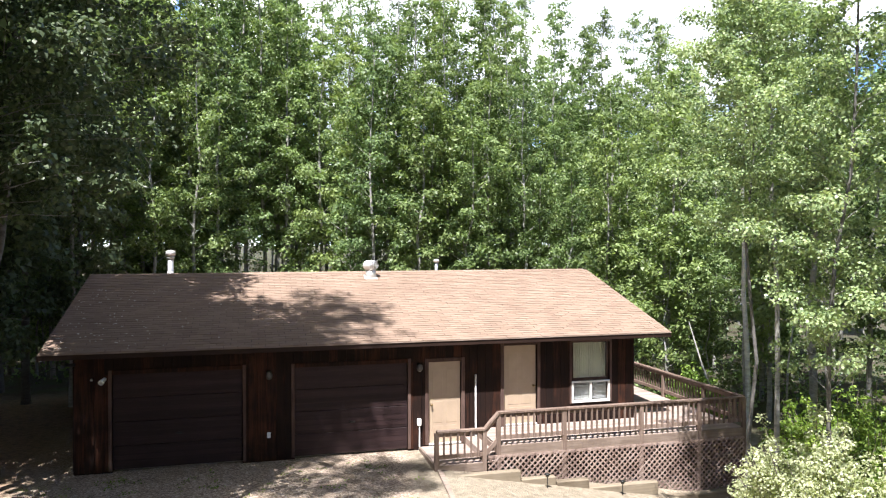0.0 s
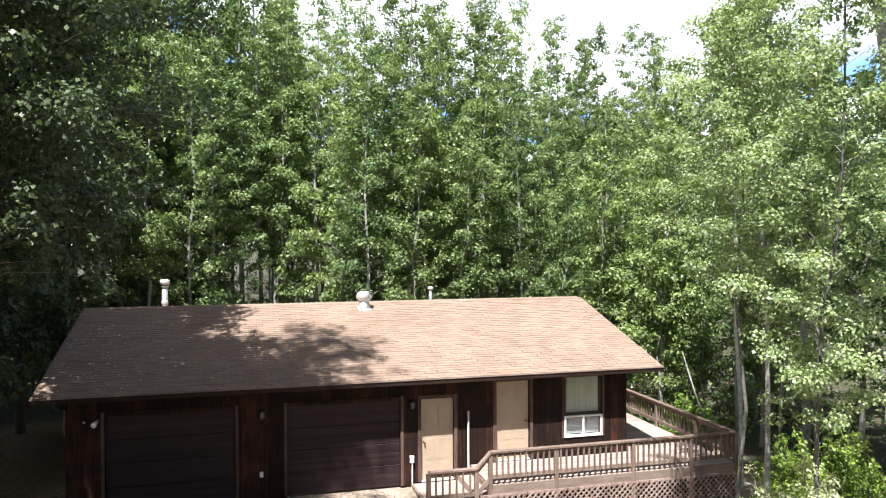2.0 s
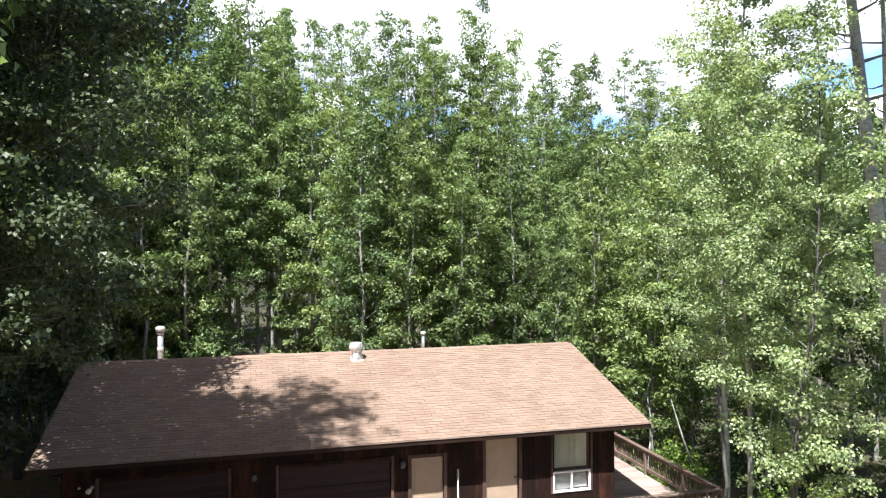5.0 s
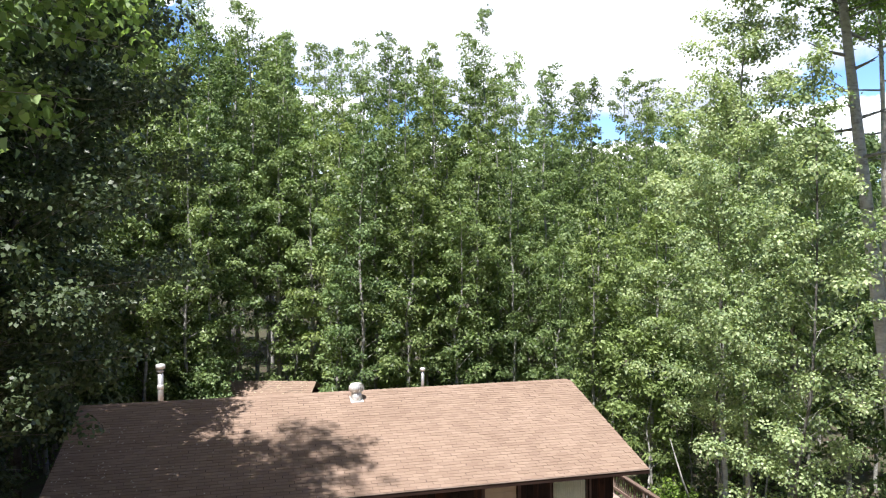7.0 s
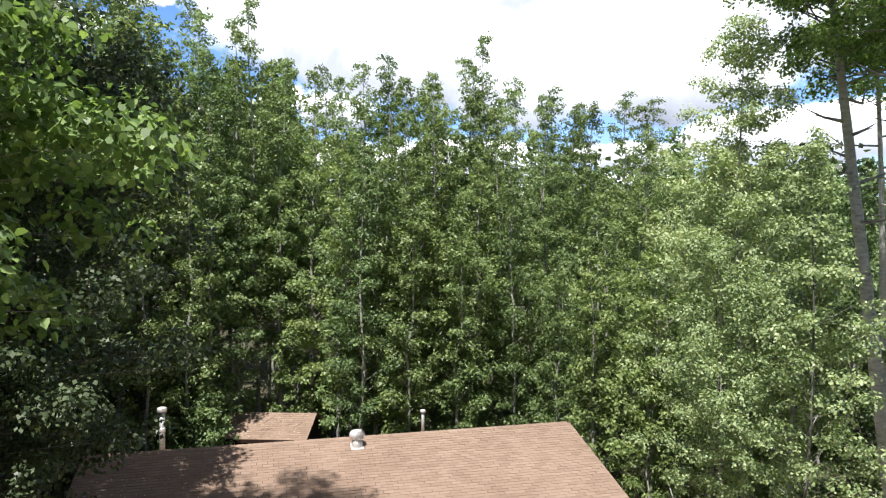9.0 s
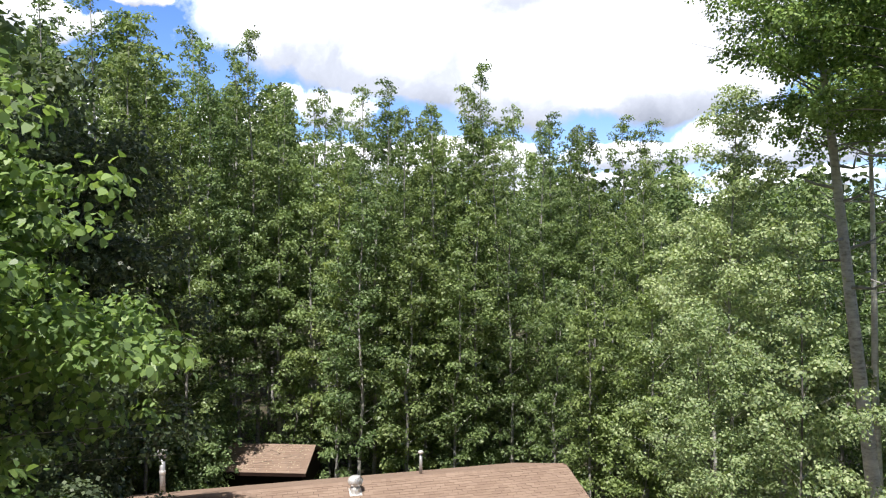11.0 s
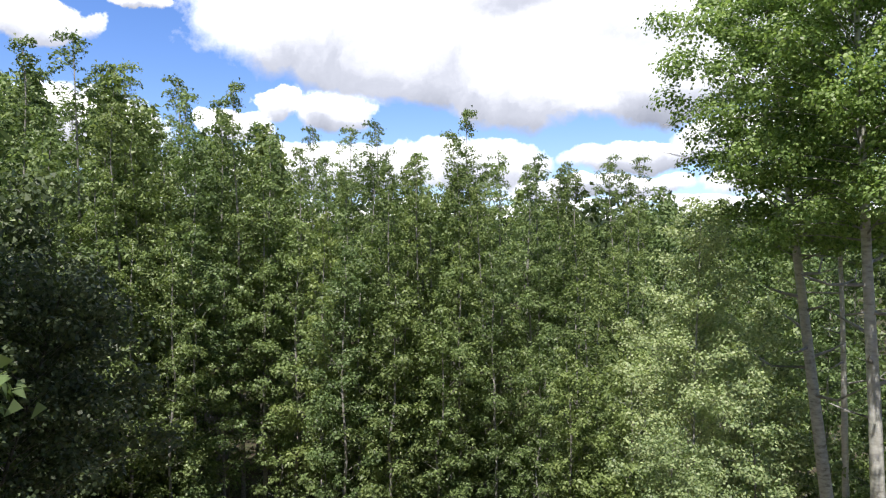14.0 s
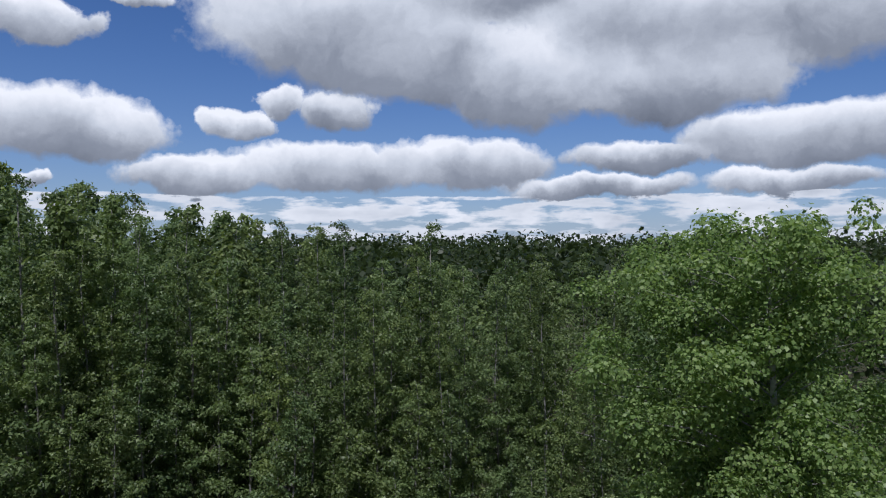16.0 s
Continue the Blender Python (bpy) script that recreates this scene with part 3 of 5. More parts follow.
def build_roof(cabin):
    roofs = []
    for back in (False, True):
        bm = bmesh.new()
        y0, y1 = (EAVE_Y, RIDGE_Y) if not back else (2 * RIDGE_Y - EAVE_Y, RIDGE_Y + 0.004)
        a = [bm.verts.new((x, y, z)) for x in (ROOF_X0, ROOF_X1) for y, z in ((y0, EAVE_Z - 0.01), (y1, RIDGE_Z - 0.01), (y1, RIDGE_Z - 0.12), (y0, EAVE_Z - 0.115))]
        for f in ((0, 1, 2, 3), (7, 6, 5, 4), (0, 4, 5, 1), (1, 5, 6, 2), (2, 6, 7, 3), (3, 7, 4, 0)):
            bm.faces.new([a[i] for i in f])
        bmesh.ops.recalc_face_normals(bm, faces=bm.faces[:])
        roofs.append(part("roof", bm, FASCIA, cabin, "low gable roof of brown asphalt shingles"))
    for y in (EAVE_Y - 0.022, 2 * RIDGE_Y - EAVE_Y + 0.002):
        part("fascia", block(ROOF_X0 - 0.02, ROOF_X1 + 0.02, y, y + 0.02, EAVE_Z - 0.13, EAVE_Z - 0.012, 0.003), FASCIA, cabin, "dark brown fascia board")
    part("drip_edge", block(ROOF_X0 - 0.02, ROOF_X1 + 0.02, EAVE_Y - 0.040, EAVE_Y + 0.03, EAVE_Z - 0.026, EAVE_Z - 0.004, 0.003), DECK, cabin, "worn tan drip edge")
    for x in (ROOF_X0 - 0.022, ROOF_X1 + 0.002):
        for s in (0, 1):
            ys = (EAVE_Y, RIDGE_Y) if s == 0 else (2 * RIDGE_Y - EAVE_Y, RIDGE_Y)
            bm = bmesh.new()
            beam(bm, (x + 0.01, ys[0], EAVE_Z - 0.085), (x + 0.01, ys[1], RIDGE_Z - 0.085), 0.02, 0.15)
            part("barge_board", bm, FASCIA, cabin)
    soffit = block(ROOF_X0 + 0.01, ROOF_X1 - 0.01, EAVE_Y, -0.004, EAVE_Z - 0.128, EAVE_Z - 0.118)
    part("soffit", soffit, FASCIA, cabin)
    return roofs


def shingle_mesh(w, l):
    """One tab: thick at its butt, thin at its head; along x, up the slope in y."""
    bm = bmesh.new()
    c = 0.012
    lo = [(-w / 2 + c, 0), (w / 2 - c, 0), (w / 2, c), (w / 2, l), (-w / 2, l), (-w / 2, c)]
    top = [bm.verts.new((x, y, 0.012 if y < l else 0.004)) for x, y in lo]
    bot = [bm.verts.new((x, y, -0.002)) for x, y in lo]
    bm.faces.new(top)
    for i in range(6):
        j = (i + 1) % 6
        bm.faces.new((bot[i], bot[j], top[j], top[i]))
    data = bpy.data.meshes.new("shingle")
    bm.to_mesh(data)
    bm.free()
    data.materials.append(SHINGLE)
    return data


def lay_shingles(roofs):
    tab, show = 0.302, 0.131
    length = math.hypot(RIDGE_Y - EAVE_Y, RIDGE_Z - EAVE_Z)
    one = shingle_mesh(tab - 0.009, show + 0.03)
    coords = np.array([v.co for v in one.vertices])
    faces = [list(p.vertices) for p in one.polygons]
    rng = random.Random(5)
    for s, roof in enumerate(roofs):
        place = pose(0, EAVE_Y, EAVE_Z, math.degrees(SLOPE)) if s == 0 else pose(0, 2 * RIDGE_Y - EAVE_Y, EAVE_Z, -math.degrees(SLOPE))
        rest_v, rest_f, singles = [], [], 0
        for r in range(int(length / show) + 1):
            off = (r % 2) * tab / 2 + rng.uniform(-0.012, 0.012)
            n = int((ROOF_X1 - ROOF_X0) / tab) + 2
            for i in range(n):
                x = ROOF_X0 + off + (i - 0.25) * tab
                lo, hi = max(ROOF_X0, x - tab / 2), min(ROOF_X1, x + tab / 2)
                if hi - lo < 0.05:
                    continue
                x, cut = (lo + hi) / 2, (hi - lo) / tab
                up = r * show - 0.02 + rng.uniform(-0.006, 0.006)
                m = Matrix.Translation((x + rng.uniform(-0.004, 0.004), up if s == 0 else -up, 0.002 + rng.uniform(0, 0.005))) @ pose(0, 0, 0, rng.uniform(-0.8, 0.8), rng.uniform(-0.6, 0.6), rng.uniform(-0.7, 0.7) + 180 * s) @ Matrix.Diagonal((cut, 1, 1, 1))
                if up + show + 0.03 > length:
                    continue
                if s == 0 and singles < 300 and r < 14 and 5.6 < x < 12.4:
                    shared("shingle", one, roof, place @ m)
                    singles += 1
                else:
                    mm = np.array(place @ m)
                    base = len(rest_v) * len(coords)
                    rest_v.append(coords @ mm[:3, :3].T + mm[:3, 3])
                    rest_f += [[base + k for k in f] for f in faces]
        data = bpy.data.meshes.new("shingles")
        data.from_pydata(np.concatenate(rest_v).tolist(), [], rest_f)
        data.materials.append(SHINGLE)
        ob = shared("shingles", data, roof)
        ob["kind"] = "stuff"
    cap = bmesh.new()
    h = 0.15 * math.tan(SLOPE)
    for sgn in (-1, 1):
        a = [cap.verts.new(p) for p in ((0, 0, 0.024), (0.2, 0, 0.014), (0.2, sgn * 0.15, 0.014 - h), (0, sgn * 0.15, 0.024 - h))]
        b = [cap.verts.new(v.co - Vector((0, 0, 0.008))) for v in a]
        cap.faces.new(a if sgn < 0 else a[::-1])
        for i in range(4):
            cap.faces.new((a[i], a[(i + 1) % 4], b[(i + 1) % 4], b[i]))
    bmesh.ops.recalc_face_normals(cap, faces=cap.faces[:])
    data = bpy.data.meshes.new("ridge_cap")
    cap.to_mesh(data), cap.free()
    data.materials.append(SHINGLE)
    for i in range(int((ROOF_X1 - ROOF_X0) / 0.15)):
        shared("ridge_cap", data, roofs[0], Matrix.Translation((ROOF_X0 + i * 0.15, RIDGE_Y, RIDGE_Z + rng.uniform(0, 0.003))))


def build_roof_vents(cabin):
    # stove pipe behind the ridge
    x, y = 1.21, 7.35
    bm = bmesh.new()
    zb = roof_z(y) - 0.05
    tube(bm, [(x, y, zb), (x, y, 4.58)], [0.09, 0.09], 16)
    pipe = part("stove_pipe", bm, ZINC, cabin, "galvanised stove pipe with rain cap", True)
    bm = bmesh.new()
    tube(bm, [(x, y, 4.52), (x, y, 4.535), (x, y, 4.60), (x, y, 4.61)], [0.10, 0.12, 0.12, 0.10], 16)
    part("collar", bm, ZINC, pipe, "", True)
    part("pipe_joint", tube(bmesh.new(), [(x, y, 3.98), (x, y, 4.0), (x, y, 4.10), (x, y, 4.12)], [0.09, 0.105, 0.105, 0.09], 16), ALU, pipe, "", True)
    bm = bmesh.new()
    tube(bm, [(x, y, 4.63), (x, y, 4.635), (x, y, 4.77), (x, y, 4.80)], [0.12, 0.15, 0.15, 0.06], 16)
    part("rain_cap", bm, ALU, pipe, "", True)
    # turbine vent on the front slope
    x, y = 7.12, 3.92
    zr = roof_z(y)
    vent = part("turbine_vent", tube(bmesh.new(), [(x, y, zr - 0.08), (x, y, zr + 0.25)], [0.15, 0.15], 20), ALU, cabin, "aluminium turbine roof vent", True)
    bm = bmesh.new()
    beam(bm, (x, y - 0.19, roof_z(y - 0.19) + 0.022), (x, y + 0.19, roof_z(y + 0.19) + 0.022), 0.38, 0.01)
    part("flashing", bm, ALU, vent)
    n = 22
    for k in range(n):
        bm = bmesh.new()
        a0 = k * math.tau / n
        prev = None
        for i in range(7):
            h = i / 6
            r = 0.13 + 0.095 * math.sin(math.pi * (0.12 + 0.80 * h))
            z = zr + 0.25 + 0.25 * h
            pair = [bm.verts.new((x + (r + o) * math.cos(a0 + t), y + (r + o) * math.sin(a0 + t), z)) for t, o in ((0.0, 0.012), (0.26, -0.012))]
            if prev:
                bm.faces.new((prev[0], prev[1], pair[1], pair[0]))
            prev = pair
        part("fin", bm, ALU, vent, "", True)
    bm = bmesh.new()
    tube(bm, [(x, y, zr + 0.48), (x, y, zr + 0.50), (x, y, zr + 0.52)], [0.16, 0.15, 0.04], 20)
    part("turbine_cap", bm, ALU, vent, "", True)
    bm = bmesh.new()
    tube(bm, [(x, y, zr + 0.235), (x, y, zr + 0.255)], [0.165, 0.165], 20)
    part("turbine_ring", bm, ALU, vent, "", True)
    # thin vent pipe on the back slope
    x, y = 9.66, 6.1
    pipe = part("vent_pipe", tube(bmesh.new(), [(x, y, roof_z(y) - 0.05), (x, y, 4.40)], [0.055, 0.055], 14), ZINC, cabin, "thin galvanised vent pipe with cap", True)
    part("rain_cap", tube(bmesh.new(), [(x, y, 4.37), (x, y, 4.39), (x, y, 4.46), (x, y, 4.48)], [0.06, 0.095, 0.095, 0.05], 14), ALU, pipe, "", True)


def build_wall_fittings(cabin):
    for x, z in ((4.13, 2.0), (7.69, 2.02)):
        bm = bmesh.new()
        tube(bm, [(x, 0.0, z), (x, -0.05, z), (x, -0.09, z - 0.02)], [0.06, 0.055, 0.03], 12)
        lamp = part("wall_lamp", bm, BLACK, cabin, "small black wall lamp with frosted globe", True)
        bm = bmesh.new()
        tube(bm, [(x, -0.09, z + 0.05), (x, -0.09, z + 0.02), (x, -0.09, z - 0.06), (x, -0.09, z - 0.12), (x, -0.09, z - 0.14)], [0.03, 0.06, 0.075, 0.05, 0.01], 14)
        part("globe", bm, FROST, lamp, "", True)
    x, z = 0.62, 2.03
    bm = bmesh.new()
    tube(bm, [(x, 0, z), (x, -0.05, z), (x - 0.03, -0.14, z - 0.03), (x - 0.04, -0.19, z - 0.05)], [0.045, 0.03, 0.055, 0.06], 12)
    part("spot_lamp", bm, WHITE, cabin, "white outdoor spot lamp", True)
    bm = bmesh.new()
    tube(bm, [(0.36, 0, 2.03), (0.36, -0.05, 2.03)], [0.03, 0.025], 10)
    part("sensor", bm, WHITE, cabin, "small white sensor", True)
    part("power_socket", block(4.08, 4.16, -0.035, 0.0, 0.50, 0.63, 0.008), WHITE, cabin, "white outdoor power socket")
    box_ = part("meter_box", block(7.635, 7.735, -0.09, 0.0, 0.56, 0.73, 0.012), WHITE, cabin, "small white utility box on a pipe")
    part("conduit", tube(bmesh.new(), [(7.69, -0.05, 0.565), (7.69, -0.05, -0.2)], [0.017, 0.017], 8), WHITE, box_)
    bm = bmesh.new()
    tube(bm, [(9.12, -0.06, 0.0), (9.12, -0.06, 1.70)], [0.024, 0.024], 10)
    pole = part("white_pipe", bm, WHITE, cabin, "white upright plastic pipe with a cap")
    part("cap", tube(bmesh.new(), [(9.12, -0.06, 1.52), (9.12, -0.06, 1.74)], [0.032, 0.028], 10), ZINC, pole)
    bm = bmesh.new()
    tube(bm, [(-0.12, -0.45, EAVE_Z - 0.2), (-0.10, -0.3, EAVE_Z - 0.27), (0.02, -0.03, EAVE_Z - 0.32)], [0.035, 0.035, 0.035], 10)
    part("drain_elbow", bm, BLACK, cabin, "", True)


cabin = thing("cabin", "long dark brown plank cabin with two garage doors and shingle roof", "cabin")
build_front_wall(cabin)
build_other_walls(cabin)
for key in ("garage_a", "garage_b"):
    build_garage_door(cabin, key)
for key in ("door_a", "door_b"):
    build_entry_door(cabin, key)
build_window(cabin)
ROOFS = build_roof(cabin)
build_roof_vents(cabin)
build_wall_fittings(cabin)


# ---------------------------------------------------------------- deck
FRONT_Y, DECK_X0, DECK_X1, LOW_X = -1.62, 9.17, 15.64, 7.72
LOW_Z, RAIL_H = 0.05, 0.77


def run_of_rail(deck, p, q, posts, rail_z0, name="railing"):
    """A railing from p to q (plan), its top at rail_z0 + RAIL_H."""
    p, q = Vector((*p, rail_z0)), Vector((*q, rail_z0))
    along = (q - p).normalized()
    flat_up = Vector((0, 0, 1))
    rail = part(name, beam(bmesh.new(), p + flat_up * (RAIL_H - 0.02), q + flat_up * (RAIL_H - 0.02), 0.14, 0.04), RAIL, deck, "weathered brown timber railing with square balusters")
    part("upper_rail", beam(bmesh.new(), p + flat_up * (RAIL_H - 0.09), q + flat_up * (RAIL_H - 0.09), 0.04, 0.09), RAIL, rail)
    part("lower_rail", beam(bmesh.new(), p + flat_up * 0.18, q + flat_up * 0.18, 0.04, 0.09), RAIL, rail)
    n = int((q - p).length / 0.142)
    one = bmesh.new()
    box(one, -0.019, 0.019, -0.019, 0.019, 0.14, RAIL_H - 0.05)
    data = bpy.data.meshes.new("baluster")
    one.to_mesh(data), one.free()
    data.materials.append(RAIL)
    side = Vector((along.y, -along.x, 0)) * 0.035
    for i in range(1, n):
        at = p + along * ((q - p).length * i / n) + side
        shared("baluster", data, rail, Matrix.Translation(at) @ pose(0, 0, 0, random.uniform(-0.6, 0.6), random.uniform(-0.6, 0.6), math.degrees(math.atan2(along.y, along.x))))
    for d in posts:
        at = p + along * d
        foot = ground_z(at.x, at.y) - 0.15
        part("post", block(at.x - 0.048, at.x + 0.048, at.y - 0.048, at.y + 0.048, foot, rail_z0 + RAIL_H - 0.045, 0.006), RAIL, deck)
    return rail


def build_lattice(deck, x0, x1, y, z0_at, z1):
    panel = part("lattice_panel", beam(bmesh.new(), (x0, y, z1 - 0.02), (x1, y, z1 - 0.02), 0.03, 0.05), LATTICE, deck, "diagonal brown timber lattice skirt")
    gap = 0.143
    z_low = min(z0_at(x0), z0_at(x1))
    high = z1 - z_low
    for lay, way in ((0, -1), (1, 1)):
        n = int((x1 - x0 + high) / gap) + 2
        for i in range(n):
            # strip through the top edge, sloping at 45 degrees
            if way > 0:
                a = Vector((x0 - high + i * gap, 0, z_low))
                b = a + Vector((high, 0, high))
            else:
                a = Vector((x0 + i * gap, 0, z_low))
                b = a + Vector((-high, 0, high))
            lo, hi = 0.0, 1.0
            d = b.x - a.x
            t0, t1 = sorted(((x0 - a.x) / d, (x1 - a.x) / d))
            lo, hi = max(lo, t0), min(hi, t1)
            for _ in range(12):  # stop the strip at the falling ground
                p = a.lerp(b, lo)
                if p.z < z0_at(p.x) and lo < hi:
                    lo += 0.04
            if hi - lo < 0.06:
                continue
            p, q = a.lerp(b, lo), a.lerp(b, hi)
            yy = y - 0.006 - 0.009 * lay
            p.y = q.y = yy
            part("slat", beam(bmesh.new(), p, q, 0.008, 0.038, (0, 0, 1)), LATTICE, panel)


def build_deck():
    deck = thing("deck", "weathered timber deck with railings and diagonal lattice skirt beside the cabin", "deck")
    boards = []
    # main floor and its side run
    w = 0.142
    y = FRONT_Y
    while y < -0.06:
        boards.append((DECK_X0, DECK_X1, y))
        y += w
    while y < 6.2:
        boards.append((LONG + 0.035, DECK_X1, y))
        y += w
    for x0, x1, y in boards:
        part("board", block(x0 + random.uniform(0, 0.008), x1 - random.uniform(0, 0.008), y, y + w - 0.006, DECK_Z - 0.036, DECK_Z - random.uniform(0, 0.003), 0.003), FLOOR, deck)
    y = FRONT_Y
    while y < -0.06:
        part("board", block(LOW_X, DECK_X0 - 0.06, y, y + w - 0.006, LOW_Z - 0.036, LOW_Z - random.uniform(0, 0.003), 0.003), FLOOR, deck)
        y += w
    part("riser", block(DECK_X0 - 0.03, DECK_X0 - 0.004, FRONT_Y, -0.04, LOW_Z, DECK_Z - 0.04), DECK, deck)
    part("step", block(DECK_X0 - 0.33, DECK_X0 - 0.03, FRONT_Y + 0.1, -0.06, LOW_Z + 0.002, LOW_Z + 0.17, 0.005), FLOOR, deck)
    # rim joists
    part("rim_joist", block(DECK_X0 - 0.02, DECK_X1, FRONT_Y - 0.045, FRONT_Y - 0.004, DECK_Z - 0.24, DECK_Z - 0.005, 0.004), DECK, deck)
    part("rim_joist", block(DECK_X1 + 0.004, DECK_X1 + 0.045, FRONT_Y - 0.045, 6.2, DECK_Z - 0.24, DECK_Z - 0.005, 0.004), DECK, deck)
    part("rim_joist", block(LOW_X - 0.045, LOW_X - 0.004, FRONT_Y, -0.05, LOW_Z - 0.2, LOW_Z - 0.005, 0.004), DECK, deck)
    part("rim_joist", block(LOW_X - 0.045, DECK_X0 - 0.3, FRONT_Y - 0.045, FRONT_Y - 0.004, LOW_Z - 0.2, LOW_Z - 0.005, 0.004), DECK, deck)
    yr = FRONT_Y - 0.01
    run_of_rail(deck, (DECK_X0, yr), (DECK_X1, yr), (0.0, 1.62, 3.62, 5.2, DECK_X1 - DECK_X0), DECK_Z)
    run_of_rail(deck, (DECK_X1, yr + 0.05), (DECK_X1, 6.2), (1.6, 3.6, 5.6, 8.2), DECK_Z)
    run_of_rail(deck, (LOW_X, yr), (LOW_X + 1.12, yr), (0.0, 1.12), LOW_Z)
    # sloping hand rail between the two levels
    a, b = Vector((LOW_X + 1.12, yr, LOW_Z)), Vector((DECK_X0, yr, DECK_Z))
    up = Vector((0, 0, 1))
    rail = part("railing", beam(bmesh.new(), a + up * (RAIL_H - 0.02), b + up * (RAIL_H - 0.02), 0.14, 0.04), RAIL, deck, "sloping timber hand rail")
    part("lower_rail", beam(bmesh.new(), a + up * 0.15, b + up * 0.15, 0.04, 0.09), RAIL, rail)
    part("upper_rail", beam(bmesh.new(), a + up * (RAIL_H - 0.09), b + up * (RAIL_H - 0.09), 0.04, 0.09), RAIL, rail)
    build_lattice(deck, DECK_X0 - 0.25, DECK_X1 - 0.02, FRONT_Y - 0.05, lambda x: ground_z(x, FRONT_Y) - 0.02, DECK_Z - 0.22)
    side = part("side_skirt", block(DECK_X1 - 0.03, DECK_X1, FRONT_Y, 6.2, -1.6, DECK_Z - 0.24), LATTICE, deck)
    return deck


build_deck()


# ---------------------------------------------------------------- shed
def build_shed():
    shed = thing("shed", "small shed with twig-littered brown roof at the wood's edge", "shed", at=pose(4.95, 15.1, -0.1, 0, 0, -19))
    w, run, drop, top = 1.95, 1.75, 0.72, 2.68
    part("wall", block(-w + 0.2, w - 0.2, -run + 0.25, run - 0.25, 0.0, top - drop - 0.05), SIDING, shed)
    rng = random.Random(17)
    tilt = math.atan2(drop, run)
    for s in (-1, 1):
        roof = part("roof", beam(bmesh.new(), (0, s * run, top - drop), (0, s * 0.002, top), 2 * w, 0.06), SHINGLE, shed, "brown shingle roof with twigs and dead leaves")
        courses = bmesh.new()
        n = 13
        for r in range(n):
            d = run * (1 - r / n)
            x = -w + rng.uniform(-0.15, 0)
            while x < w:
                x1 = min(x + 0.3, w)
                x0 = max(x + 0.006, -w)
                if x1 - x0 > 0.04:
                    lift = 0.040 + rng.uniform(0, 0.004)
                    ya, yb = s * d, s * max(0.0, d - run / n - 0.02)
                    za, zb = top - drop * abs(ya) / run + lift, top - drop * abs(yb) / run + lift - 0.01
                    vs = [courses.verts.new(p) for p in ((x0, ya, za), (x1 - 0.006, ya, za), (x1 - 0.006, yb, zb), (x0, yb, zb), (x0, ya, za - 0.014), (x1 - 0.006, ya, za - 0.014))]
                    courses.faces.new(vs[:4] if s < 0 else vs[3::-1])
                    courses.faces.new((vs[4], vs[5], vs[1], vs[0]))
                x += 0.302
        ob = part("shingles", courses, SHINGLE, roof)
        ob["kind"] = "stuff"
        part("fascia", block(-w, w, s * run - 0.012, s * run + 0.012, top - drop - 0.12, top - drop + 0.02), FASCIA, shed)
    for x in (-w + 0.2, w - 0.26):
        bm = bmesh.new()
        pts = [(-run + 0.25, top - drop - 0.06), (run - 0.25, top - drop - 0.06), (0, top - 0.06)]
        fa, fb = [bm.verts.new((x, y, z)) for y, z in pts], [bm.verts.new((x + 0.06, y, z)) for y, z in pts]
        bm.faces.new(fa), bm.faces.new(fb[::-1])
        for i in range(3):
            bm.faces.new((fa[i], fb[i], fb[(i + 1) % 3], fa[(i + 1) % 3]))
        part("gable", bm, SIDING, shed)
    return shed


SHED = build_shed()


# ---------------------------------------------------------------- trees
def leaf_cloud(name, centres, spread, per, size, mat, seed, flat=0.75, droop=0.35):
    """Leaves as small folded blades, scattered round the centres; one mesh."""
    rng = np.random.default_rng(seed)
    centres = np.asarray(centres, float)
    at = np.repeat(centres, per, axis=0)
    off = rng.normal(0, 1, at.shape)
    off *= np.minimum(1.0, 1.9 / np.maximum(np.linalg.norm(off, axis=1, keepdims=True), 1e-6))
    at = at + off * np.asarray([spread, spread, spread * flat])
    n = len(at)
    # leaves face up and away from the middle of their spray
    away = off / np.maximum(np.linalg.norm(off, axis=1, keepdims=True), 1e-6)
    up = rng.normal(0, 1, (n, 3)) * 0.6 + np.array([0, 0, 0.22]) + away * 0.6
    up /= np.linalg.norm(up, axis=1, keepdims=True)
    along = rng.normal(0, 1, (n, 3)) - np.array([0, 0, droop])
    along -= up * (along * up).sum(1, keepdims=True)
    along /= np.linalg.norm(along, axis=1, keepdims=True)
    side = np.cross(up, along)
    s = size * rng.uniform(0.65, 1.25, (n, 1))
    ring = [(-0.5, 0.0, 0.0), (0.0, 0.42, 0.10), (0.55, 0.0, 0.0), (0.0, -0.42, 0.10)]
    k = len(ring)
    v = np.stack([at + along * s * p + side * s * q + up * s * r for p, q, r in ring], 1).reshape(-1, 3)
    data = bpy.data.meshes.new(name)
    data.vertices.add(k * n), data.loops.add(k * n), data.polygons.add(n)
    data.vertices.foreach_set("co", v.ravel())
    data.loops.foreach_set("vertex_index", np.arange(k * n, dtype=np.int32))
    data.polygons.foreach_set("loop_start", np.arange(0, k * n, k, dtype=np.int32))
    data.polygons.foreach_set("loop_total", np.full(n, k, dtype=np.int32))
    data.update(calc_edges=True)
    data.materials.append(mat)
    return data


